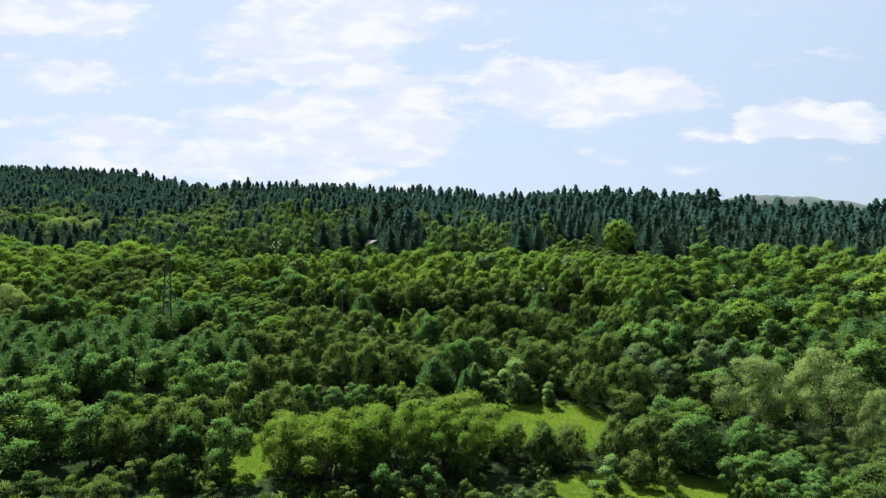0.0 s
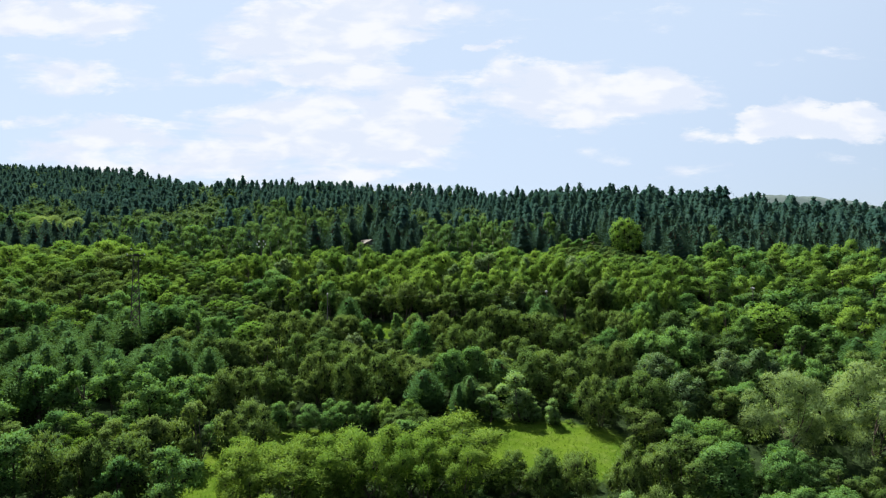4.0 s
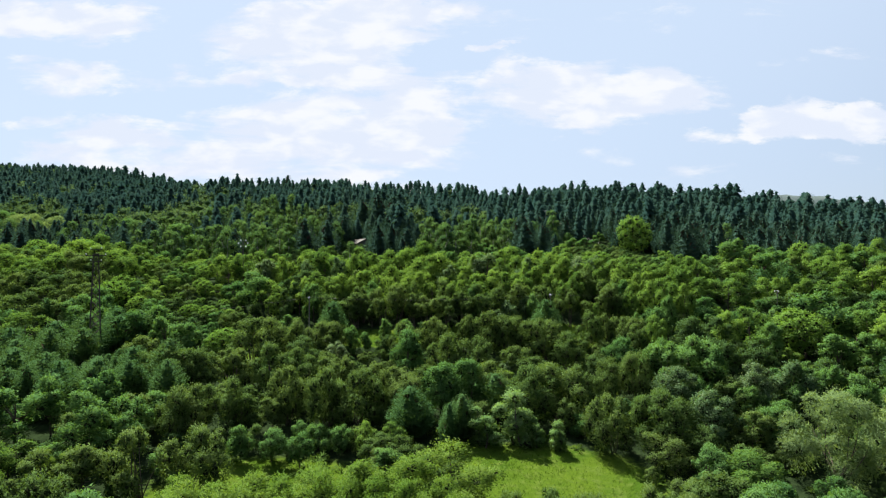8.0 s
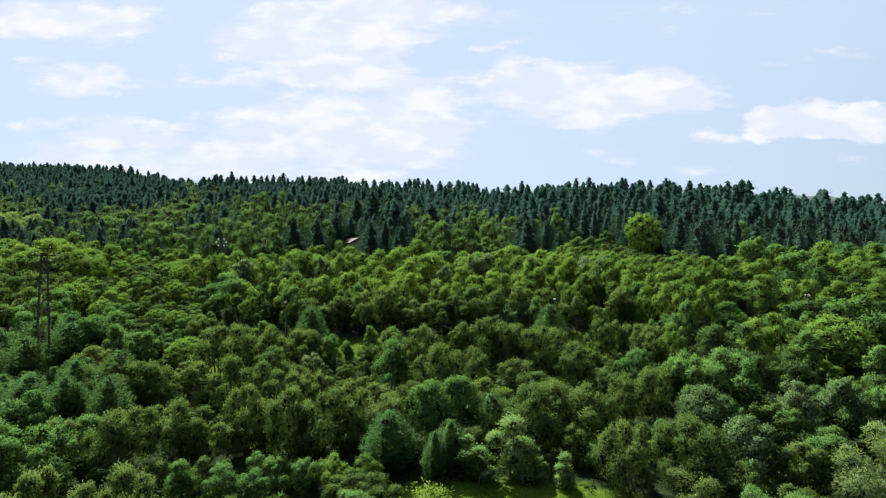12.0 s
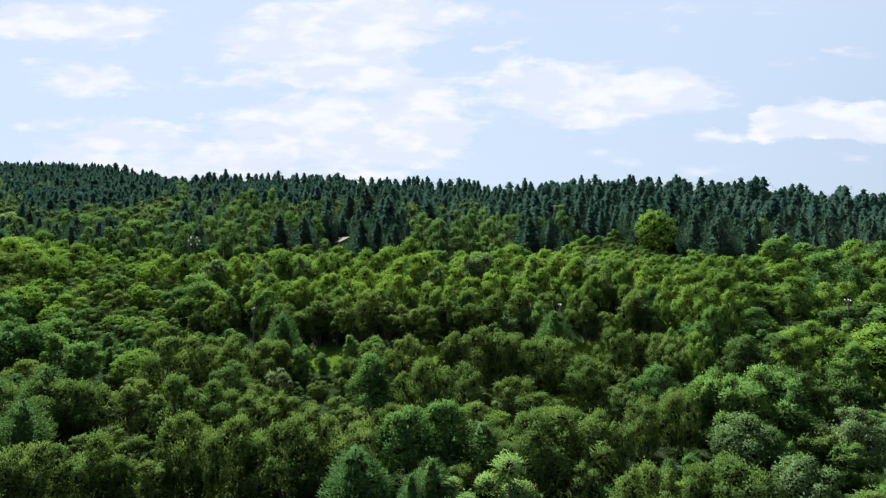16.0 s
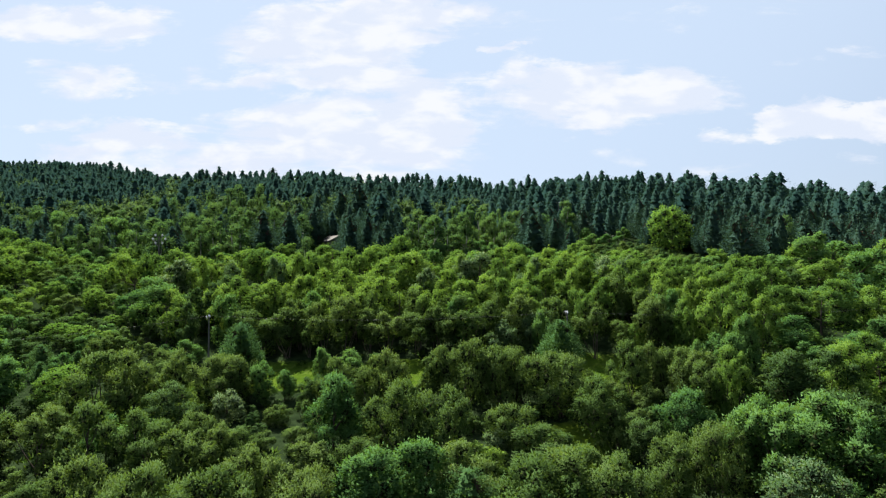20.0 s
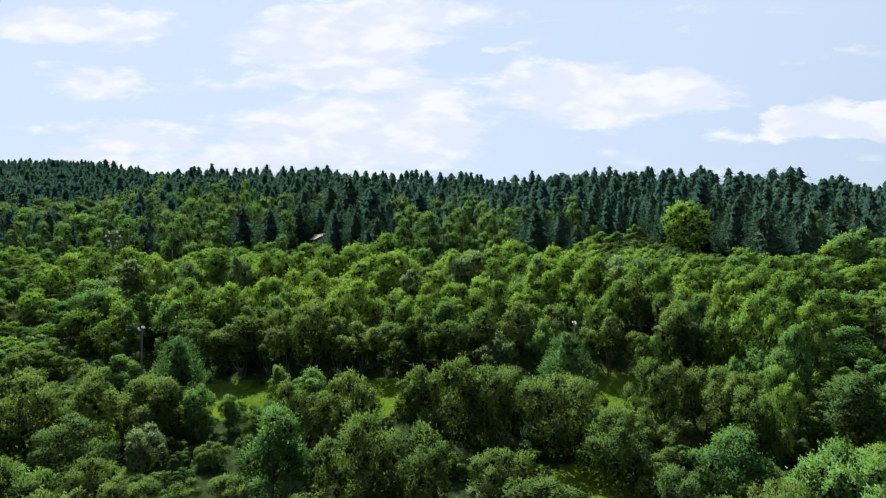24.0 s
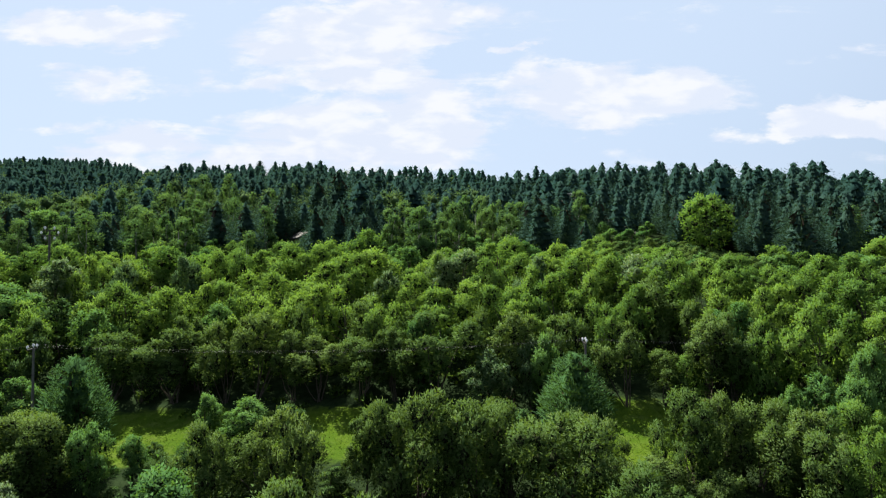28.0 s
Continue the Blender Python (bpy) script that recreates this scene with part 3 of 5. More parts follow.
def nearest(x, y, z, h):
    """How near the flight comes to a plant while it can be seen."""
    return max(2.2 * (30 - z - h), abs(x - 0.158 * min(y, 98)) / 0.74, y - 98, 35)


def grow(kind, x, y, h, w=0.0):
    """Stand a plant of that height (and width) on the ground."""
    z = float(ground(x, y))
    d = nearest(x, y, z, h)
    d *= min(1.5, max(1.0, 4.5 / h))                 # small plants need less
    lod = 0 if d < 56 else 1 if d < 86 else 2
    if kind == "willow":
        lod = 0
    used[kind] = used.get(kind, 0) + 1
    key = (kind, lod, used[kind] % (2 if kind in ("willow", "spruce", "poplar") else 5 if kind in ("hornbeam", "ash", "robinia") else 3))
    h0, w0 = SIZE[kind]
    w = w or h * w0 / h0 * rng.uniform(0.92, 1.12)
    m = Matrix.Translation((x, y, z - 0.1)) @ Matrix.Rotation(rng.uniform(0, 6.28), 4, "Z") @ Matrix.Rotation(radians(rng.uniform(-4, 4)), 4, "X") @ Matrix.Diagonal((w / w0 * rng.uniform(0.82, 1.22), w / w0 * rng.uniform(0.82, 1.22), h / h0, 1))
    if key not in stock:
        name, label, category, bark, leaf = KINDS[kind]
        stock[key] = plant(name, label, category, name.replace("_", " ") + "s on the slope", *make(kind, lod), bark, leaf)
        stock[key].matrix_basis = m
        return stock[key]
    ob = copy_thing(stock[key], Matrix.Identity(4))
    ob.matrix_basis = m
    return ob

standing = []


def key_tree(kind, x, y, h, w):
    if w > 1.4 * h and kind not in ("willow", "birch", "lime"):
        for side in (-0.27, 0.27):
            standing.append((x + side * w, y, 0.27 * w))
            grow(kind, x + side * w, y + rng.uniform(-1, 1), h * rng.uniform(0.9, 1.02), 0.6 * w)
        return
    if kind == "birch" and w > 0.6 * h:
        for side in (-0.3, 0.0, 0.3):
            standing.append((x + side * w, y + abs(side) * 8, 0.2 * w))
            grow(kind, x + side * w, y + abs(side) * 8, h * rng.uniform(0.82, 1.0), 0.42 * w)
        return
    standing.append((x, y, 0.42 * w))
    grow(kind, x, y, h, w)


# ---- trees that stand out: (x, y, height, width) ----
for place in [(-66.0, 87.5, 7.9, 8.6), (-58.9, 88.0, 8.2, 8.6), (-45.5, 81.4, 8.3, 6.3), (-40.2, 81.3, 7.5, 6.3), (-41.4, 81.9, 7.2, 6.5), (-36.0, 82.1, 7.7, 6.5),
              (-32.0, 94.0, 8.3, 6.9), (-26.3, 95.0, 7.8, 6.9), (10.4, 85.9, 5.6, 4.5), (14.1, 84.6, 5.5, 4.5), (14.8, 85.7, 5.9, 4.5), (18.6, 85.4, 6.0, 4.5),
              (23.8, 85.5, 6.9, 5.1), (28.1, 85.2, 6.6, 5.1), (31.3, 86.0, 7.5, 8.5), (26.2, 80.3, 4.3, 4.2), (29.7, 78.4, 4.3, 4.2), (78.8, 120.8, 6.9, 9.2),
              (86.4, 120.3, 7.2, 9.2), (-39.6, 106.4, 7.1, 6.1), (-34.5, 107.2, 7.1, 6.1), (-33.8, 109.7, 7.4, 6.8), (-28.2, 110.5, 7.9, 6.8), (-46.5, 127.6, 6.8, 7.2)]:
    key_tree("hornbeam", *place)
for place in [(-40.5, 126.4, 7.2, 7.2), (-39.2, 126.5, 6.5, 7.3), (-33.1, 127.3, 6.5, 7.3), (-20.0, 113.4, 8.3, 7.3), (-14.0, 113.2, 8.8, 7.3), (-10.0, 114.7, 8.0, 7.1),
              (-7.9, 118.7, 7.8, 6.2), (-2.7, 117.3, 7.1, 6.2), (16.4, 117.0, 8.5, 8.8), (21.1, 117.2, 8.5, 8.8), (24.9, 117.2, 8.0, 7.3), (30.4, 123.2, 7.2, 6.2),
              (35.5, 124.3, 7.8, 6.2), (26.9, 107.3, 7.8, 6.5), (32.3, 108.2, 7.3, 6.5), (35.2, 107.0, 8.5, 8.2), (38.2, 103.0, 5.5, 6.1), (-33.9, 138.4, 9.0, 7.8),
              (-30.3, 139.4, 9.0, 7.4), (-17.9, 128.8, 5.7, 4.5), (-14.2, 126.7, 5.7, 4.5), (-27.0, 143.6, 7.3, 6.2), (-21.8, 144.6, 6.8, 6.2), (4.3, 132.2, 8.5, 8.4)]:
    key_tree("hornbeam", *place)
for place in [(8.3, 131.4, 8.5, 7.0), (-4.7, 142.9, 7.0, 4.3), (1.5, 143.0, 8.0, 6.2), (23.6, 143.3, 8.0, 7.2), (26.6, 138.1, 7.0, 7.6), (16.8, 130.6, 7.0, 5.3),
              (42.3, 142.8, 7.0, 6.2), (-21.1, 143.3, 6.0, 6.5), (-18.9, 144.8, 6.5, 6.7), (-1.7, 145.3, 5.0, 5.7), (9.0, 145.0, 8.0, 5.6), (11.5, 145.2, 8.5, 6.9),
              (16.0, 145.3, 7.8, 6.2), (18.8, 145.9, 7.5, 5.1), (23.7, 146.9, 6.5, 5.5), (26.2, 147.8, 6.0, 4.2), (34.3, 149.1, 7.5, 6.6), (36.8, 149.4, 7.2, 4.7),
              (39.4, 148.0, 7.0, 6.1), (42.6, 146.7, 7.0, 6.6), (25.3, 146.0, 4.0, 4.4), (-24.9, 170.9, 8.5, 5.4), (-4.4, 165.4, 8.5, 5.3), (-16.0, 164.5, 8.5, 6.0)]:
    key_tree("hornbeam", *place)
for place in [(16.0, 166.3, 8.5, 6.0), (3.4, 166.2, 8.5, 6.8), (26.8, 165.1, 8.5, 6.6), (38.0, 172.8, 8.5, 10.2), (40.4, 167.8, 8.5, 6.1), (-110.2, 162.4, 8.2, 9.1),
              (-102.6, 162.7, 7.5, 9.1), (-92.3, 176.6, 7.9, 7.6), (-85.9, 178.0, 7.6, 7.6), (-112.0, 174.1, 7.5, 8.0), (-105.3, 172.8, 8.2, 8.0), (85.1, 121.8, 7.6, 6.4),
              (90.4, 121.7, 8.3, 6.4)]:
    key_tree("hornbeam", *place)
for place in [(-55.2, 83.5, 8.7, 8.2), (-48.4, 81.3, 8.0, 8.2), (-35.6, 80.1, 6.7, 7.0), (-29.8, 80.9, 7.7, 7.0), (-72.2, 99.5, 7.1, 7.2), (-66.2, 97.7, 8.1, 7.2),
              (-68.3, 102.4, 7.6, 7.5), (-62.1, 104.7, 8.6, 7.5), (-61.4, 104.3, 8.8, 7.6), (-55.0, 105.1, 8.3, 7.6), (-53.3, 97.8, 5.0, 5.9), (-53.1, 109.6, 8.2, 6.9),
              (-47.3, 111.1, 8.3, 6.9), (-44.2, 103.6, 8.2, 7.4), (-38.0, 102.0, 8.0, 7.4), (-23.5, 103.2, 4.6, 4.9), (-19.4, 103.1, 4.2, 4.9), (-15.3, 101.7, 4.5, 4.9),
              (-13.7, 105.8, 4.1, 3.8), (-10.5, 105.6, 4.0, 3.8), (35.1, 84.2, 8.0, 7.9), (38.3, 85.7, 6.9, 5.6), (43.0, 84.3, 7.2, 5.6), (41.6, 78.0, 4.9, 6.0)]:
    key_tree("ash", *place)
for place in [(46.5, 78.6, 5.0, 6.0), (37.4, 77.9, 4.5, 3.6), (40.4, 77.0, 4.4, 3.6), (46.8, 74.2, 4.5, 4.8), (50.8, 73.0, 4.6, 4.8), (42.1, 72.4, 3.8, 4.3),
              (45.7, 71.4, 4.0, 4.3), (59.5, 119.2, 7.5, 6.3), (64.7, 119.1, 8.0, 6.3), (67.1, 114.5, 7.8, 6.8), (72.7, 113.9, 7.9, 6.8), (2.8, 118.1, 8.5, 8.4),
              (7.6, 118.8, 8.5, 8.5), (40.3, 127.9, 8.7, 7.6), (46.6, 129.4, 8.0, 7.6), (48.7, 127.7, 8.0, 7.1), (49.4, 107.1, 6.5, 7.3), (35.5, 97.8, 5.5, 6.1),
              (38.0, 97.3, 4.6, 3.7), (41.1, 99.5, 4.6, 3.7), (-52.9, 142.0, 8.2, 6.5), (-47.4, 140.9, 7.3, 6.5), (-60.4, 145.7, 8.0, 7.0), (-57.7, 149.9, 8.0, 8.9)]:
    key_tree("ash", *place)
for place in [(-27.5, 129.7, 5.7, 5.5), (-22.9, 128.0, 5.5, 5.5), (-3.4, 132.2, 9.0, 8.0), (35.5, 132.6, 7.5, 6.3), (37.4, 131.0, 6.0, 5.3), (40.5, 124.0, 10.0, 8.1),
              (45.9, 125.2, 10.5, 9.8), (47.6, 122.7, 9.0, 5.4), (66.6, 139.8, 8.0, 6.3), (42.1, 116.1, 6.5, 4.6), (50.4, 116.5, 6.0, 5.2), (-15.7, 145.0, 6.0, 4.0),
              (-13.2, 146.9, 4.0, 3.0), (-10.2, 153.6, 4.5, 3.1), (-5.2, 151.9, 4.8, 5.4), (23.8, 159.7, 8.0, 4.7), (47.5, 154.6, 6.5, 5.2), (51.3, 152.5, 9.5, 5.5),
              (47.6, 149.5, 8.0, 4.7), (44.4, 153.0, 6.0, 3.5), (-43.3, 172.5, 8.8, 9.4), (-27.9, 164.8, 8.8, 6.1), (-14.8, 167.0, 8.8, 5.8), (9.7, 162.5, 8.8, 5.7)]:
    key_tree("ash", *place)
for place in [(45.3, 165.9, 8.8, 6.3), (-122.7, 171.7, 8.0, 9.1), (-115.1, 171.0, 8.1, 9.1), (-98.5, 152.0, 8.5, 8.5), (-91.4, 149.9, 8.0, 8.5), (-80.5, 158.6, 8.6, 7.8),
              (-73.9, 157.9, 9.0, 7.8), (95.0, 159.3, 7.7, 11.2), (104.3, 160.8, 8.7, 11.2), (74.8, 132.4, 8.3, 7.9), (81.3, 133.4, 8.2, 7.9), (118.6, 172.5, 8.7, 10.4),
              (127.2, 172.7, 8.6, 10.4), (108.3, 152.2, 9.0, 8.6), (115.5, 152.4, 8.6, 8.6), (54.2, 250.2, 5.1, 10.1), (-196.8, 282.6, 14.1, 21.7)]:
    key_tree("ash", *place)
for place in [(-47.6, 83.6, 4.9, 4.4), (-44.0, 83.6, 4.9, 4.4), (-43.4, 93.5, 5.2, 5.6), (-38.7, 94.0, 5.8, 5.6), (45.7, 107.1, 6.0, 6.5), (-26.0, 110.9, 5.6, 5.0),
              (-21.9, 111.6, 4.8, 5.0), (-26.2, 124.4, 8.3, 6.3), (-20.9, 125.1, 7.5, 6.3), (-15.6, 122.6, 7.0, 6.2), (-13.6, 114.2, 5.0, 5.2), (10.7, 120.3, 8.0, 6.1),
              (48.7, 118.5, 6.0, 6.4), (-54.5, 138.1, 6.0, 5.5), (19.3, 127.9, 6.0, 7.1), (7.0, 145.9, 6.0, 3.7), (21.5, 147.9, 5.0, 3.3), (28.4, 145.8, 3.5, 3.6),
              (-93.2, 156.8, 8.4, 8.8), (-85.8, 158.1, 7.9, 8.8), (-109.2, 153.1, 7.7, 7.6), (-102.9, 151.9, 8.2, 7.6), (-95.2, 168.9, 7.5, 9.0), (-87.8, 167.9, 7.9, 9.0)]:
    key_tree("hazel", *place)
for place in [(-66.0, 95.9, 6.0, 7.2), (-50.3, 97.5, 4.5, 5.2), (-7.0, 104.9, 4.4, 3.7), (-3.9, 106.7, 4.1, 3.7), (49.4, 73.2, 3.9, 3.9), (52.6, 73.6, 4.1, 3.9),
              (37.9, 75.0, 3.3, 2.8), (40.3, 74.3, 3.5, 2.8), (12.4, 127.7, 4.5, 4.6), (47.4, 145.9, 7.5, 6.2), (59.9, 143.6, 9.0, 7.4), (65.5, 145.9, 9.0, 7.6),
              (38.3, 161.2, 5.5, 3.7), (46.4, 159.5, 10.0, 6.5), (50.8, 159.2, 10.5, 7.7), (43.8, 140.9, 8.0, 4.2), (44.8, 159.5, 8.0, 4.5), (-56.4, 186.7, 9.2, 8.4),
              (-52.7, 187.3, 9.2, 7.5), (-47.4, 188.2, 9.2, 9.0), (-40.1, 182.1, 9.2, 6.5), (-35.8, 182.0, 9.2, 6.1), (-34.1, 186.7, 9.2, 9.3), (-29.7, 186.6, 9.2, 8.8)]:
    key_tree("robinia", *place)
for place in [(-22.0, 182.5, 9.2, 7.9), (-19.1, 183.6, 9.2, 7.5), (-14.1, 186.6, 9.2, 8.7), (-10.4, 189.0, 9.2, 7.0), (-32.4, 168.8, 9.2, 5.9), (-28.7, 171.7, 9.2, 9.4),
              (-22.3, 170.2, 9.2, 6.8), (-19.1, 171.1, 9.2, 6.0), (-15.8, 171.9, 9.2, 6.9), (-13.7, 176.1, 9.2, 8.6), (-9.0, 175.7, 9.2, 8.5), (-10.5, 167.6, 9.2, 6.9),
              (-39.0, 165.3, 9.2, 6.8), (-8.7, 192.9, 9.2, 7.2), (-4.7, 206.0, 10.6, 10.6), (2.7, 184.7, 9.2, 8.0), (-2.1, 183.4, 9.2, 9.3), (-3.5, 178.6, 9.2, 8.8),
              (7.2, 174.5, 9.2, 8.3), (-0.2, 170.5, 9.2, 8.3), (9.3, 182.8, 9.2, 6.0), (17.8, 179.6, 9.2, 5.7), (20.5, 189.1, 9.2, 10.3), (28.0, 183.7, 9.2, 6.9)]:
    key_tree("robinia", *place)
for place in [(25.1, 176.9, 9.2, 6.8), (21.8, 173.6, 9.2, 6.5), (16.0, 172.0, 9.2, 8.0), (20.1, 170.2, 9.2, 7.0), (11.9, 169.3, 9.2, 7.7), (25.9, 171.7, 9.2, 7.5),
              (30.6, 178.3, 9.2, 7.3), (6.3, 164.8, 9.2, 6.5), (-4.2, 171.0, 9.2, 7.2), (21.8, 165.7, 9.2, 5.8), (32.1, 182.1, 9.2, 8.1), (36.0, 178.8, 9.2, 7.3),
              (43.6, 178.0, 9.2, 6.4), (46.7, 177.2, 9.2, 6.3), (52.1, 179.4, 9.2, 7.3), (53.7, 176.5, 9.2, 7.0), (60.2, 179.2, 9.2, 9.4), (61.2, 173.4, 9.2, 7.5),
              (69.9, 180.5, 9.2, 6.5), (63.1, 171.3, 9.2, 8.8), (56.6, 166.0, 9.2, 8.5), (29.6, 173.2, 9.2, 6.8), (30.0, 165.4, 9.2, 6.1), (44.3, 171.2, 9.2, 7.0)]:
    key_tree("robinia", *place)
for place in [(52.5, 169.4, 9.2, 6.8), (39.6, 175.6, 9.2, 6.6), (48.7, 169.1, 9.2, 6.0), (58.5, 161.6, 9.2, 6.0), (33.8, 170.1, 9.2, 6.1), (-145.1, 190.2, 9.3, 9.4),
              (-137.3, 187.9, 8.8, 9.4), (-129.4, 188.7, 9.5, 9.4), (-129.6, 185.4, 8.3, 11.3), (-120.2, 183.9, 8.2, 11.3), (-117.5, 190.7, 8.4, 11.6), (-107.8, 189.6, 8.7, 11.6),
              (-129.7, 171.1, 9.3, 8.9), (-122.3, 170.4, 9.3, 8.9), (107.3, 200.0, 8.0, 11.6), (117.0, 198.3, 9.3, 11.6), (122.7, 206.9, 10.2, 12.6), (133.2, 204.6, 10.3, 12.6),
              (134.0, 207.4, 11.9, 9.3), (141.7, 206.6, 10.0, 9.3), (130.9, 190.7, 8.3, 12.2), (141.1, 190.1, 9.5, 12.2), (88.0, 171.1, 8.0, 11.6), (97.7, 169.6, 8.5, 11.6)]:
    key_tree("robinia", *place)
for place in [(92.0, 140.8, 9.2, 9.8), (105.6, 177.2, 8.3, 10.3), (114.1, 178.1, 8.7, 10.3), (72.5, 169.9, 9.2, 11.0), (81.7, 169.0, 9.1, 11.0)]:
    key_tree("robinia", *place)
for place in [(-66.3, 108.2, 10.0, 10.1), (-86.1, 116.1, 8.0, 7.0), (-80.3, 114.6, 8.0, 7.0), (-87.6, 124.8, 7.4, 7.5), (-81.3, 125.7, 7.3, 7.5), (-85.5, 129.9, 8.1, 7.8),
              (-79.0, 127.7, 8.0, 7.8), (-81.8, 132.8, 7.7, 8.0), (-75.1, 131.7, 6.9, 8.0), (-77.6, 135.0, 8.3, 8.2), (-70.8, 135.0, 8.0, 8.2), (-73.0, 140.0, 8.2, 8.4),
              (-66.0, 138.3, 7.4, 8.4), (-70.3, 145.9, 8.0, 8.8), (-62.9, 144.7, 8.0, 8.8), (-66.6, 150.3, 8.1, 7.7), (-60.2, 148.0, 8.2, 7.7), (-50.6, 126.5, 7.8, 7.2),
              (-44.6, 128.0, 8.7, 7.2), (-79.7, 110.4, 8.2, 6.7), (-74.1, 111.0, 7.3, 6.7), (-77.2, 113.7, 7.1, 6.9), (-71.5, 113.0, 7.1, 6.9), (-70.9, 118.9, 8.3, 7.1)]:
    key_tree("young_pine", *place)
for place in [(-65.0, 117.3, 6.9, 7.1), (-62.1, 117.0, 7.6, 7.0), (-56.2, 115.3, 7.2, 7.0), (-57.7, 118.2, 8.1, 7.1), (-51.7, 117.7, 7.5, 7.1), (-52.5, 119.0, 8.7, 7.3),
              (-46.5, 118.9, 8.1, 7.3), (-45.4, 118.9, 7.1, 6.1), (-40.3, 118.6, 8.2, 6.1), (-102.9, 135.3, 8.0, 8.2), (-96.1, 133.7, 7.5, 8.2), (-69.4, 123.6, 8.1, 7.5),
              (-63.1, 124.0, 7.5, 7.5), (5.7, 110.6, 7.0, 5.1), (-1.2, 110.4, 8.0, 8.5), (4.1, 108.3, 6.5, 3.9), (11.1, 117.6, 7.5, 7.7), (-20.6, 150.2, 10.0, 8.5),
              (25.2, 153.2, 9.5, 7.5), (-87.1, 157.5, 8.5, 6.2), (-82.0, 158.8, 8.2, 6.2), (85.1, 178.9, 7.5, 8.0), (91.7, 177.7, 8.7, 8.0), (117.3, 204.9, 11.3, 9.8)]:
    key_tree("young_pine", *place)
for place in [(125.5, 205.7, 10.4, 9.8), (93.4, 133.4, 8.2, 9.3), (101.1, 133.4, 8.5, 9.3), (82.2, 127.7, 7.5, 7.2), (88.2, 126.8, 7.9, 7.2), (38.2, 264.7, 10.8, 11.9),
              (49.2, 260.7, 6.5, 9.3), (-83.1, 257.1, 6.2, 11.0), (-61.5, 260.6, 7.2, 9.6)]:
    key_tree("young_pine", *place)
for place in [(9.0, 109.0, 5.5, 5.9), (13.7, 109.3, 7.5, 6.5), (16.4, 108.9, 4.1, 3.5), (19.3, 107.7, 4.1, 3.5), (21.6, 77.9, 4.5, 5.0)]:
    key_tree("poplar", *place)
for place in [(-20.2, 83.0, 8.0, 8.7), (-14.3, 81.5, 8.3, 9.9), (-8.4, 84.1, 8.8, 10.6), (-3.2, 85.9, 9.0, 10.9), (3.8, 87.2, 8.8, 10.6), (-23.3, 82.8, 7.0, 6.4),
              (-11.1, 80.8, 8.0, 7.1), (0.5, 82.5, 8.2, 8.2), (-20.7, 80.3, 8.8, 7.5), (-15.8, 80.8, 8.9, 7.5), (-11.0, 80.2, 9.3, 7.5), (-6.0, 80.6, 9.5, 7.5),
              (-1.0, 80.4, 9.2, 7.5), (3.6, 81.0, 8.8, 7.0)]:
    key_tree("thicket", *place)
for place in [(52.4, 99.2, 11.5, 14.9), (63.3, 97.1, 12.5, 15.8), (64.0, 86.7, 10.0, 6.9), (-113.9, 155.3, 10.0, 11.7), (-180.9, 279.2, 12.6, 21.5), (-163.7, 276.4, 11.7, 15.9)]:
    key_tree("willow", *place)
for place in [(52.9, 119.1, 8.0, 6.7), (58.5, 119.3, 8.7, 6.7), (40.9, 107.8, 8.0, 8.0), (39.8, 116.5, 8.0, 8.8), (-17.5, 137.0, 5.0, 4.7), (14.7, 130.7, 4.5, 4.3),
              (17.4, 159.7, 6.5, 5.5), (21.8, 160.0, 7.5, 3.9), (-45.2, 181.5, 9.2, 8.7), (-32.5, 178.9, 9.2, 5.7), (-24.9, 180.6, 9.2, 4.9), (3.9, 176.3, 9.2, 5.8),
              (14.5, 183.5, 9.2, 9.5), (11.6, 182.6, 9.2, 4.9), (24.3, 179.9, 9.2, 6.9), (38.4, 178.8, 9.2, 6.7), (41.8, 179.8, 9.2, 6.0)]:
    key_tree("whitebeam", *place)
for place in [(65.9, 121.3, 7.9, 7.6), (72.3, 119.5, 7.1, 7.6), (53.2, 132.6, 8.2, 7.8), (59.7, 131.8, 7.5, 7.8), (-22.7, 135.2, 6.5, 6.6), (31.2, 131.6, 5.0, 5.4),
              (52.5, 143.5, 8.0, 7.6), (57.3, 144.1, 8.0, 7.7), (-7.9, 145.5, 4.0, 2.9), (-1.0, 152.4, 4.2, 3.6), (-9.3, 144.6, 4.0, 2.6), (-36.0, 169.8, 8.2, 7.0),
              (-33.5, 175.1, 8.2, 7.0), (-34.4, 163.0, 8.2, 6.0), (-103.6, 179.6, 7.8, 10.2), (-95.2, 180.1, 7.6, 10.2), (105.2, 166.5, 7.3, 11.0), (114.3, 165.1, 7.5, 11.0),
              (83.6, 163.5, 8.0, 10.4), (92.3, 163.5, 7.2, 10.4), (33.7, 275.0, 11.9, 8.5)]:
    key_tree("plum", *place)
for place in [(-40.8, 142.0, 6.0, 6.9), (75.1, 143.3, 10.0, 13.4), (72.4, 241.5, 15.0, 12.5)]:
    key_tree("lime", *place)
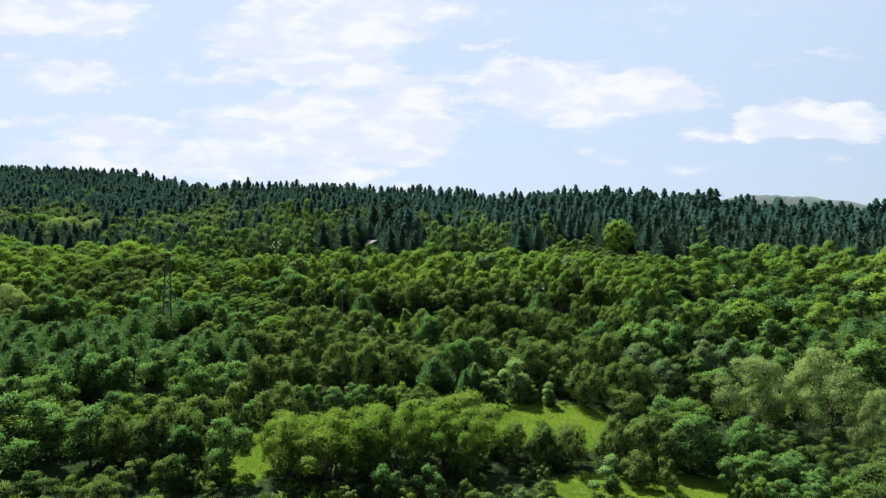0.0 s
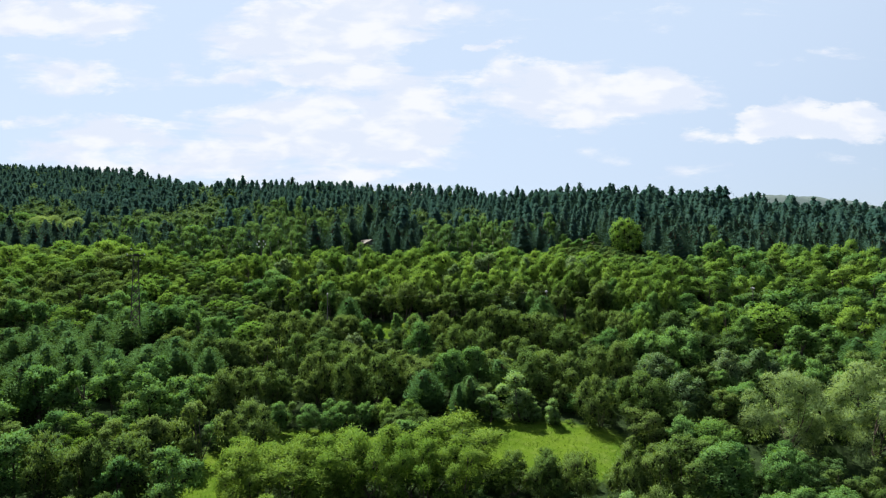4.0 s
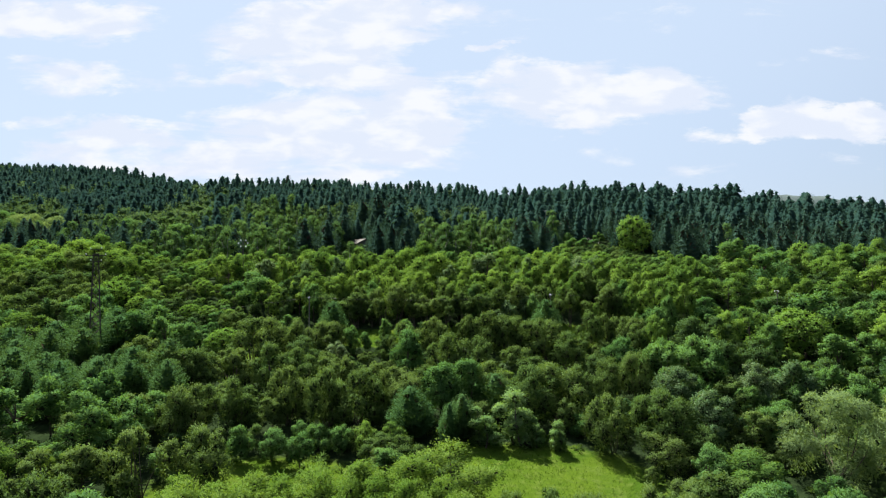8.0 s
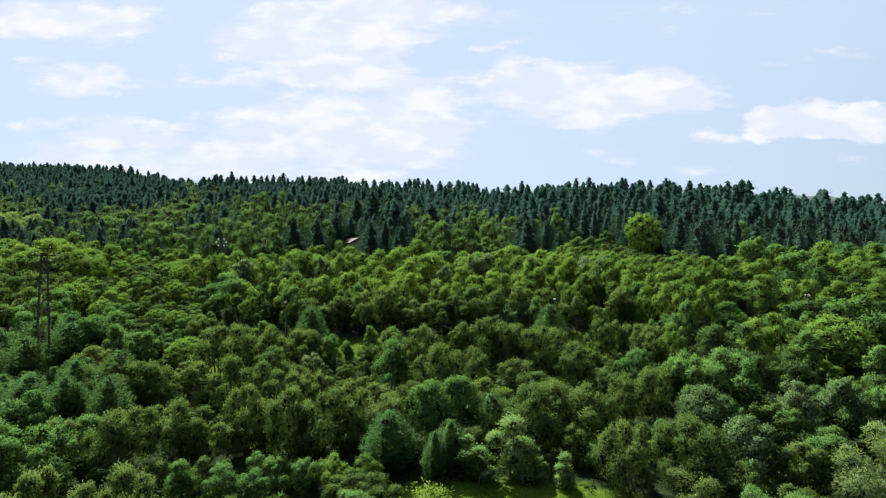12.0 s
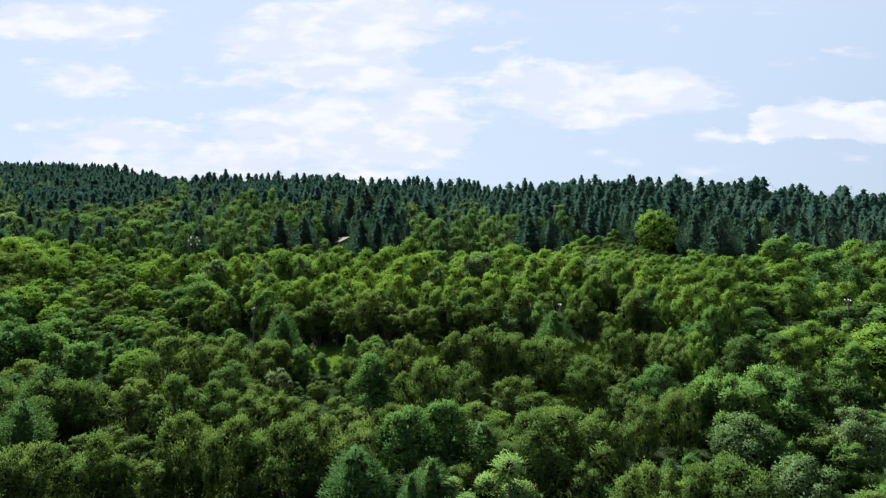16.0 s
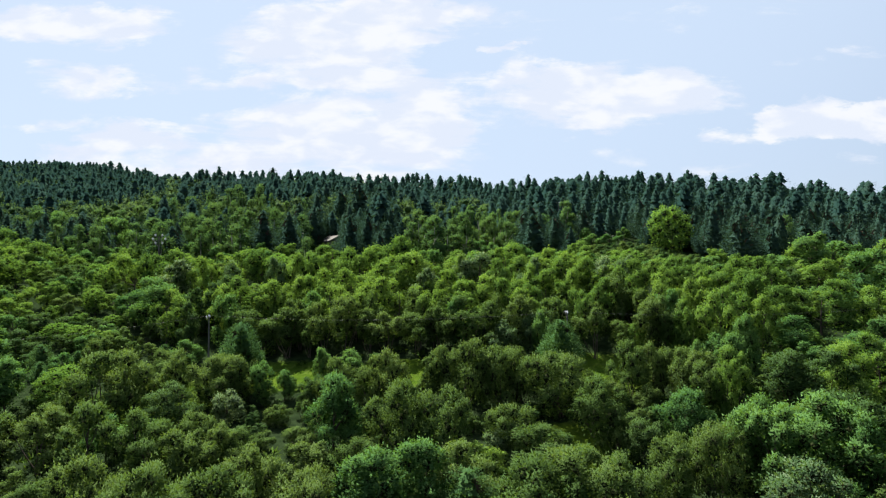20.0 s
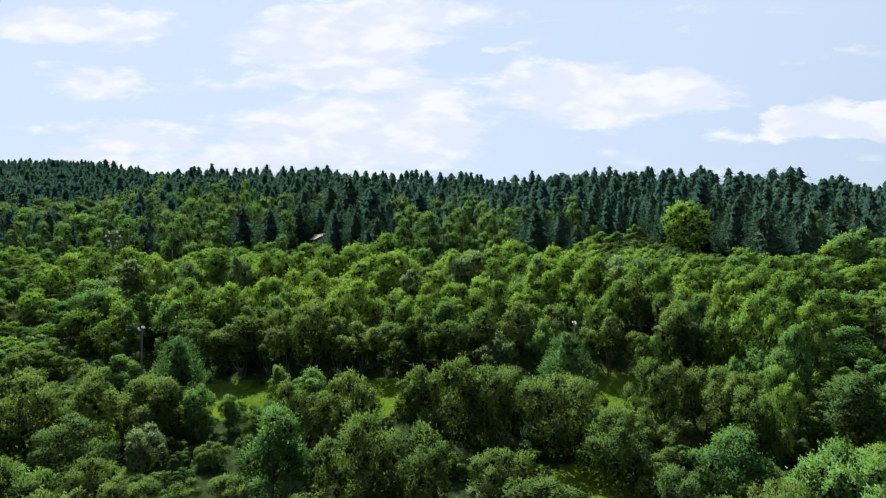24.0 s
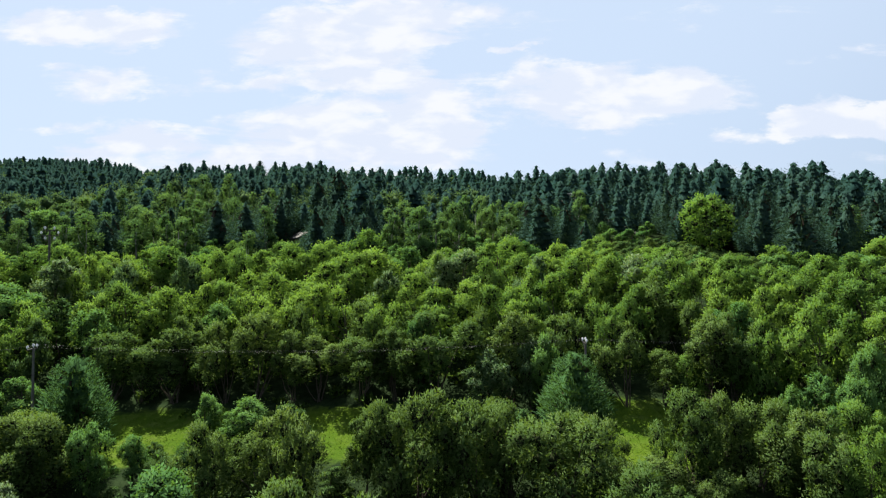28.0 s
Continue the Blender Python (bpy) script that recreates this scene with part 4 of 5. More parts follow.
for place in [(-21.1, 161.8, 6.1, 7.1), (-17.3, 161.8, 7.7, 8.2), (-11.5, 161.8, 8.7, 7.0), (-8.0, 161.8, 9.5, 7.0), (-3.9, 161.8, 7.4, 5.4), (-1.1, 161.8, 6.9, 7.0),
              (3.6, 161.8, 6.8, 7.3), (7.3, 161.8, 7.6, 5.4), (11.6, 161.8, 9.4, 9.2), (9.2, 161.8, 6.7, 6.2), (19.9, 161.8, 9.4, 6.9), (32.2, 161.8, 8.7, 7.2),
              (36.1, 161.8, 5.9, 4.9), (40.6, 161.8, 9.2, 6.8), (43.5, 161.8, 9.7, 6.8), (-24.3, 161.8, 7.6, 6.3), (-13.7, 161.8, 5.8, 5.5)]:
    key_tree("tall_hornbeam", *place)
for place in [(-26.5, 206.0, 10.3, 4.6), (3.6, 268.1, 10.7, 11.5), (12.8, 261.1, 16.8, 14.9), (21.0, 257.7, 15.3, 9.5), (26.4, 255.4, 12.6, 7.5), (7.9, 265.6, 12.9, 9.7),
              (-48.7, 274.4, 14.2, 9.5), (-76.2, 300.0, 18.9, 19.8), (-91.8, 291.6, 17.2, 11.5), (-74.3, 272.7, 15.5, 13.8), (-98.4, 273.1, 17.0, 20.8), (-59.5, 271.9, 17.1, 11.9),
              (-44.8, 254.4, 7.2, 4.3), (48.2, 285.6, 6.8, 7.2), (-113.3, 280.2, 11.8, 10.9)]:
    key_tree("birch", *place)
for place in [(-27.2, 287.4, 21.3, 13.8), (-41.0, 275.0, 17.3, 10.4), (-22.8, 303.3, 19.8, 12.3), (-34.4, 286.5, 18.4, 10.1), (-7.6, 278.3, 11.3, 8.7), (-19.1, 305.4, 15.1, 10.0),
              (-119.5, 266.9, 13.5, 13.5), (-111.3, 446.4, 19.5, 10.2), (81.3, 233.5, 16.0, 7.6), (90.1, 233.7, 15.9, 7.6), (99.5, 232.9, 15.7, 8.8), (100.2, 238.2, 17.0, 7.9)]:
    key_tree("pine", *place)
for place in [(-9.7, 445.9, 16.5, 7.4)]:
    key_tree("spruce", *place)

# ---- the growth between them ----
def pick(table):
    r = rng.uniform(0, sum(table.values()))
    for k, p in table.items():
        r -= p
        if r <= 0:
            return k
    return k


HEIGHTS = {"robinia": (7, 10), "ash": (7, 10), "lime": (7, 9.5), "hazel": (6.5, 9), "hornbeam": (5, 8), "plum": (4.5, 7), "thicket": (6, 8.5), "poplar": (5, 8), "young_pine": (6.5, 9),
           "pine": (10.5, 15.5), "birch": (11, 15), "willow": (8, 11), "spruce": (14, 18)}


def stand(x, y):
    """Above 0 the wood is mostly pine, below it mostly birch and other broad leaves."""
    return noise.noise(Vector((x * 0.026, y * 0.022, 5.0))) + 0.25 * noise.noise(Vector((x * 0.09, y * 0.09, 1.0)))


def pine_edge(x):
    """How far up the slope the broad leaves reach before the pines begin."""
    return 228 + 10 * noise.noise(Vector((x * 0.035, 3.3, 0.0))) + float(np.interp(x / 245, [-0.4, -0.1, 0.08, 0.25, 0.6], [4, 4, 10, -4, -10]))


def zone(x, y):
    a = x / max(y, 60)
    if -112 < x < -47 and 110 < y < 142:
        return {"young_pine": 1.0}
    if y < 112:
        return {"hornbeam": 3.5, "hazel": 2, "plum": 1.2, "ash": 2.5, "thicket": 1} if x < 32 else {"ash": 3, "plum": 2, "hornbeam": 2, "robinia": 1}
    if y < 162:
        if a > 0.27:
            return {"ash": 3.5, "plum": 2, "robinia": 2.5, "hornbeam": 1, "poplar": 0.4}
        if a < -0.3:
            return {"hornbeam": 3, "plum": 2, "young_pine": 1.5, "robinia": 2, "ash": 2}
        return {"hornbeam": 5, "hazel": 3, "plum": 1.2, "ash": 0.8, "young_pine": 0.4}
    if y < 172 and -0.3 < a < 0.3:
        return {"robinia": 3, "hornbeam": 2.5, "hazel": 2, "plum": 2, "ash": 1}
    if y < pine_edge(x):
        return {"robinia": 3.2, "lime": 1.6, "ash": 2, "plum": 1.6, "hazel": 1.5}
    share = float(np.interp(a, [-0.60, -0.50, -0.42, -0.20, -0.15, -0.04, 0.0, 0.10, 0.16], [0.8, 0.65, 0.2, 0.15, 0.85, 0.85, 0.1, 0.15, 0.95]))
    if rng.uniform() < share + 0.3 * stand(x, y):
        return {"pine": 1.0}
    return {"birch": 4, "ash": 1.0}


cells = {}
for q in standing:
    cells.setdefault((int(q[0] // 12), int(q[1] // 12)), []).append(q)


def free(x, y, r):
    cx, cy = int(x // 12), int(y // 12)
    for i in (-1, 0, 1):
        for j in (-1, 0, 1):
            for ox, oy, orad in cells.get((cx + i, cy + j), ()):
                if (x - ox) ** 2 + (y - oy) ** 2 < ((r + orad) * 0.74) ** 2:
                    return False
    return True


def claim(x, y, r):
    cells.setdefault((int(x // 12), int(y // 12)), []).append((x, y, r))


for px_, py_ in ((-26, 152), (26.7, 156), (-54.6, 192.6), (-67, 143)):
    claim(px_, py_, 1.2)
claim(-31.5, 262.5, 5.0)
for k in range(9):
    claim(64.3 - 2.05 * k, 263.0 + 3.4 * k, 4.0)

# places where only low growth stands: x from, x to, y from, y to, height
LOW = [(0, 29, 74, 93, 2.4), (-31, -6, 87, 95, 2.6), (-20, 48, 134, 143.5, 2.8), (-32, -4, 143, 151, 2.6), (-2, 8, 149, 153, 2.6), (26, 37, 148, 154, 2.6),
       (15, 45, 70, 78, 2.2), (-24, 10, 76, 93, 2.2), (-31, -22, 66, 92, 1.8), (38, 85, 73, 92, 4.0), (-36, -26, 225, 258, 4.0), (44, 84, 208, 241, 4.5), (44, 70, 241, 262, 3.0)]


def low_growth(x, y):
    for x0, x1, y0, y1, h in LOW:
        if x0 < x < x1 and y0 < y < y1:
            return h
    return 0.0


def fill(tries, low_size, high_size, gap):
    for attempt in range(tries):
        y = math.sqrt(rng.uniform(63 ** 2, 272 ** 2))
        x = rng.uniform(-0.82, 0.82) * y
        kind = pick(zone(x, y))
        h = rng.uniform(*HEIGHTS[kind]) * (1.0 if kind in ("pine", "birch") else rng.uniform(low_size, high_size))
        h0, w0 = SIZE[kind]
        w = h * w0 / h0 * (rng.uniform(1.05, 1.45) if y < 200 else rng.uniform(0.95, 1.25))
        if y < 74 and abs(x) < 40:
            h, w = h * 0.6, w * 0.7
        if kind not in ("pine", "birch") and y < 245:          # younger growth between the big trees
            less = 0.9 if abs(x) > 0.72 * y else 0.82 if abs(x) > 0.44 * y and y > 145 else 0.45 if y < 172 else 0.52
            h, w = h * less, w * less ** 0.9
        if -30 < x < 50 and 152 < y < 162 and kind != "young_pine":
            continue
        cap = low_growth(x, y)
        if cap and h > cap:
            kind = "plum" if rng.uniform() < 0.5 else "hornbeam"
            h = cap * rng.uniform(0.6, 1.0)
            w = h * rng.uniform(1.0, 1.4)
        room = gap + (0.06 if y > 186 else 0.0)
        if open_meadow(x, y, w * 0.4) or not free(x, y, w * room):
            continue
        claim(x, y, w * room)
        grow(kind, x, y, h, w)


fill(1500, 1.15, 1.5, 0.42)
fill(4200, 0.9, 1.2, 0.36)
fill(900, 0.5, 0.8, 0.36)

# ---- woods on the hill, too many to count ----
def forest(name, label, templates, places, mats):
    """One object of many trees; each template is (corners, quads, tris), places are (x, y, z, width factor, height factor)."""
    vs, ts, ns, tint, n = [], [], [], [], 0
    for j, (x, y, z, sw, sh) in enumerate(places):
        v, q, t, form = templates[j % len(templates)][:4]
        a = rng.uniform(0, 6.28)
        c, s = math.cos(a), math.sin(a)
        vs.append(np.stack([x + sw * (v[:, 0] * c - v[:, 1] * s), y + sw * (v[:, 0] * s + v[:, 1] * c), z + sh * v[:, 2]], 1))
        ns.append(np.stack([form[:, 0] * c - form[:, 1] * s, form[:, 0] * s + form[:, 1] * c, form[:, 2]], 1))
        tint.append(np.full(len(v), rng.uniform()))
        ts.append(t + n)
        n += len(v)
    ob = new(name, quick_mesh(name, np.concatenate(vs), None, np.concatenate(ts), mats=mats, normals=np.concatenate(ns)))
    ob.data.attributes.new("tree", "FLOAT", "POINT").data.foreach_set("value", np.concatenate(tint).astype(np.float32))
    return tagged(ob, label, "woodland", kind="stuff")


def far_pine(count, length):
    power = rng.uniform(0.34, 0.62)
    return conifer(16.5, rng.uniform(12.0, 15.0), count, length, length * 0.30, 0.06, lambda f: 0.03 + 0.97 * (1 - f) ** power * min(1, 0.6 + 1.5 * f), 48, 0.66, 0.3)[1]


def far_broad(count, length):
    lobes = lay_lobes(12, 10.5, 1.0, 13, egg, 0.18)
    return leafy(lobes, count, length, length * 0.5, 1.1, 0.5, 0.84)


sets = {"near_pine": [], "near_broad": [], "far_pine": [], "far_broad": []}
for attempt in range(26000):
    y = math.sqrt(rng.uniform(262 ** 2, 840 ** 2)) if attempt % 3 == 0 else rng.uniform(262, 500)
    a = rng.uniform(-0.86, 0.86)
    d = float(np.interp(a, RA, RD))
    if y > d + 22:
        continue
    x = a * y
    shift = float(np.interp(a, [-0.1, 0.2], [0.0 if y < 345 else 0.26, 0.75])) if y < 470 else 0.45
    pine = stand(x, y) + shift + rng.uniform(-0.1, 0.1) > 0.0
    r = 2.7 if pine else 3.4
    if open_meadow(x, y, 1) or not free(x, y, r):
        continue
    claim(x, y, r)
    s = (rng.uniform(0.56, 1.08) if pine else rng.uniform(0.6, 1.2)) * (1.0 + 0.35 * noise.noise(Vector((x * 0.04, y * 0.04, 7.0))))
    sets[("near_" if y < 345 else "far_") + ("pine" if pine else "broad")].append((x, y, float(ground(x, y)) - 0.2, s * rng.uniform(0.85, 1.15), s))
forest("pine_wood_edge", "dense dark green pine wood on the hillside", [far_pine(850, 0.72) for k in range(7)], sets["near_pine"], [NEEDLE])
forest("broadleaf_wood_edge", "light green broadleaf trees among the pines", [far_broad(700, 0.5) for k in range(4)], sets["near_broad"], [WOOD_LEAF])
forest("pine_wood", "dark pine wood covering the ridge", [far_pine(340, 1.0) for k in range(7)], sets["far_pine"], [NEEDLE])
forest("broadleaf_wood", "broadleaf trees scattered on the far hillside", [far_broad(320, 0.66) for k in range(4)], sets["far_broad"], [WOOD_LEAF])

# low bushes and brambles under the trees
low = []
for attempt in range(1500):
    y = math.sqrt(rng.uniform(60 ** 2, 245 ** 2))
    x = rng.uniform(-0.82, 0.82) * y
    if open_meadow(x, y, -0.8):
        continue
    s = rng.uniform(0.5, 1.3)
    low.append((x, y, float(ground(x, y)) - 0.1, s, s))
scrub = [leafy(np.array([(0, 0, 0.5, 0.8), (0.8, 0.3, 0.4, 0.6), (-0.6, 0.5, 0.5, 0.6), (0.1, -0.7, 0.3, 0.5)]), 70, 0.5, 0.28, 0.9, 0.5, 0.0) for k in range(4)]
forest("undergrowth", "low bramble and scrub beneath the trees", scrub, low, [UNDER])["category"] = "undergrowth"

# grass of the meadows
tufts = []
for cx, cy, rx, ry in MEADOWS[:10]:
    for k in range(int(rx * ry * 22)):
        r, a = math.sqrt(rng.uniform(0, 1.25)), rng.uniform(0, 6.28)
        tufts.append((cx + r * rx * math.cos(a), cy + r * ry * math.sin(a)))
tufts = np.array(tufts)
tz = ground(tufts[:, 0], tufts[:, 1])
n = len(tufts)
p = np.column_stack([tufts, tz + 0.16])
lean = ball(n) * 0.45
v, q = blades(p, np.array([0, 0, 0.8]) + lean * 2, ball(n), 0.42, 0.07)
tagged(new("meadow_grass", quick_mesh("meadow_grass", v, None, q, mats=[GRASS])), "long bright green meadow grass", "grass", kind="stuff")

# ---- power lines ----
def part(name, bm, mat, parent, label=""):
    me = bpy.data.meshes.new(name)
    bm.to_mesh(me)
    bm.free()
    me.materials.append(mat)
    ob = new(name, me)
    ob.parent = parent
    if label:
        ob["label"] = label
    return ob


def box(bm, size, at, turn=None):
    m = Matrix.Translation(at) @ (turn or Matrix.Identity(4)) @ Matrix.Diagonal((*size, 1))
    bmesh.ops.create_cube(bm, size=1.0, matrix=m)
    return bm


def rod(bm, a, b, ra, rb, sides=8):
    a, b = Vector(a), Vector(b)
    m = Matrix.Translation((a + b) / 2) @ (b - a).to_track_quat("Z", "Y").to_matrix().to_4x4()
    bmesh.ops.create_cone(bm, cap_ends=True, segments=sides, radius1=ra, radius2=rb, depth=(b - a).length, matrix=m)
    return bm


def insulator(parent, at, size=1.0):
    bm = bmesh.new()
    x, y, z = at
    rod(bm, (x, y, z), (x, y, z + 0.14 * size), 0.02, 0.02, 6)
    for k, r in enumerate((0.11, 0.14, 0.10)):
        rod(bm, (x, y, z + (0.12 + 0.09 * k) * size), (x, y, z + (0.19 + 0.09 * k) * size), r * size, r * 0.6 * size)
    part("insulator", bm, CERAMIC, parent, "white porcelain insulator")


def line_pole(x, y, top, turn):
    z = float(ground(x, y))
    pole = new("power_pole")
    pole.matrix_world = Matrix.Translation((x, y, z)) @ Matrix.Rotation(turn, 4, "Z")
    tagged(pole, "grey concrete power pole with three white insulators", "power pole", "power poles")
    h = top - z
    part("post", rod(bmesh.new(), (0, 0, -0.8), (0, 0, h), 0.16, 0.09, 10), CONCRETE, pole)
    part("crossarm", box(bmesh.new(), (1.5, 0.09, 0.09), (0, 0.1, h - 0.15)), STEEL, pole)
    for s in (-1, 1):
        part("brace", rod(bmesh.new(), (0, 0.1, h - 0.75), (0.5 * s, 0.1, h - 0.18), 0.02, 0.02, 6), STEEL, pole)
    for px_, dz in ((-0.68, -0.1), (0, 0.0), (0.68, -0.1)):
        insulator(pole, (px_, 0.1 if px_ else 0.0, h + dz))
    return pole


def multi_pole(x, y, top, turn):
    z = float(ground(x, y))
    pole = new("power_mast")
    pole.matrix_world = Matrix.Translation((x, y, z)) @ Matrix.Rotation(turn, 4, "Z")
    tagged(pole, "dark steel power mast with stacked white insulators", "power pole", "power masts")
    h = top - z
    part("post", rod(bmesh.new(), (0, 0, -0.8), (0, 0, h), 0.24, 0.14, 10), STEEL, pole)
    for k, half in ((0.05, 0.75), (0.85, 1.3), (1.75, 0.75)):
        part("crossarm", box(bmesh.new(), (2 * half, 0.12, 0.12), (0, 0.12, h - k - 0.1)), STEEL, pole)
        for s in (-1, 1):
            insulator(pole, (s * (half - 0.08), 0.12, h - k - 0.05), 1.7)
    return pole


def lattice_tower(x, y, top, turn):
    z = float(ground(x, y))
    tower = new("lattice_tower")
    tower.matrix_world = Matrix.Translation((x, y, z)) @ Matrix.Rotation(turn, 4, "Z")
    tagged(tower, "dark lattice steel pylon rising from the trees", "pylon")
    h, b, t = top - z, 1.1, 0.45
    corner = [(-1, -1), (1, -1), (1, 1), (-1, 1)]
    for cx, cy in corner:
        part("leg", rod(bmesh.new(), (cx * b, cy * b, -0.6), (cx * t, cy * t, h - 1.2), 0.10, 0.08, 6), DARK_STEEL, tower)
    steps = 11
    for k in range(steps):
        f0, f1 = k / steps, (k + 1) / steps
        r0, r1 = b + (t - b) * f0, b + (t - b) * f1
        for j in range(4):
            (ax, ay), (bx, by) = corner[j], corner[(j + 1) % 4]
            p0, p1 = (ax * r0, ay * r0, f0 * (h - 1.2)), (bx * r1, by * r1, f1 * (h - 1.2))
            part("lacing_bar", rod(bmesh.new(), p0, p1, 0.05, 0.05, 5), DARK_STEEL, tower)
            p0, p1 = (bx * r0, by * r0, f0 * (h - 1.2)), (ax * r1, ay * r1, f1 * (h - 1.2))
            part("lacing_bar", rod(bmesh.new(), p0, p1, 0.05, 0.05, 5), DARK_STEEL, tower)
    for k, half in ((0.2, 1.0), (1.4, 1.8), (2.6, 1.0)):
        part("crossarm", box(bmesh.new(), (2 * half, 0.16, 0.16), (0, 0, h - k)), DARK_STEEL, tower)
        for s in (-1, 1):
            insulator(tower, (s * (half - 0.1), 0, h - k + 0.08))
    part("cap", box(bmesh.new(), (1.1, 1.1, 0.35), (0, 0, h - 1.15)), DARK_STEEL, tower)
    return tower


def wire(a, b, sag, thick=0.003):
    cu = bpy.data.curves.new("power_line_wire", "CURVE")
    cu.dimensions, cu.bevel_depth, cu.bevel_resolution = "3D", thick, 1
    sp = cu.splines.new("POLY")
    sp.points.add(16)
    for k, pt in enumerate(sp.points):
        f = k / 16
        q = Vector(a).lerp(Vector(b), f)
        pt.co = (q.x, q.y, q.z - 4 * sag * f * (1 - f), 1)
    cu.materials.append(WIRE)
    tagged(new("power_line_wire", cu), "thin sagging aluminium power line wire", "wire", "power line wires")


heading = math.atan2(4.0, 52.7)
for x, y, top in ((-26.0, 152.0, 22.0), (26.7, 156.0, 22.4), (-79.0, 148.0, 17.3), (79.0, 160.0, 23.0)):
    line_pole(x, y, top, heading + math.pi / 2)
poles = ((-79.0, 148.0, 17.5), (-26.0, 152.0, 22.2), (26.7, 156.0, 22.6), (79.0, 160.0, 23.2))
for (ax, ay, az), (bx, by, bz) in zip(poles, poles[1:]):
    for off in (-0.68, 0.0, 0.68):
        wire((ax, ay + off, az), (bx, by + off, bz), 0.9)
multi_pole(-54.6, 192.6, 35.6, 0.35)
lattice_tower(-67.0, 143.0, 32.5, 0.5)
# the line up to the ridge
line_pole(64.3, 263.2, 37.2, 0.5), line_pole(47.8, 289.6, 52.4, 0.5)
for off in (-0.66, 0.0, 0.66):
    wire((64.3 + off, 263.2, 37.3), (47.8 + off, 289.6, 52.5), 1.2, 0.016)
for s in (-1.2, 1.2):
    wire((-54.6, 192.6 + s * 0.4, 34.7), (-150.0, 200.0 + s, 33.0), 2.2)

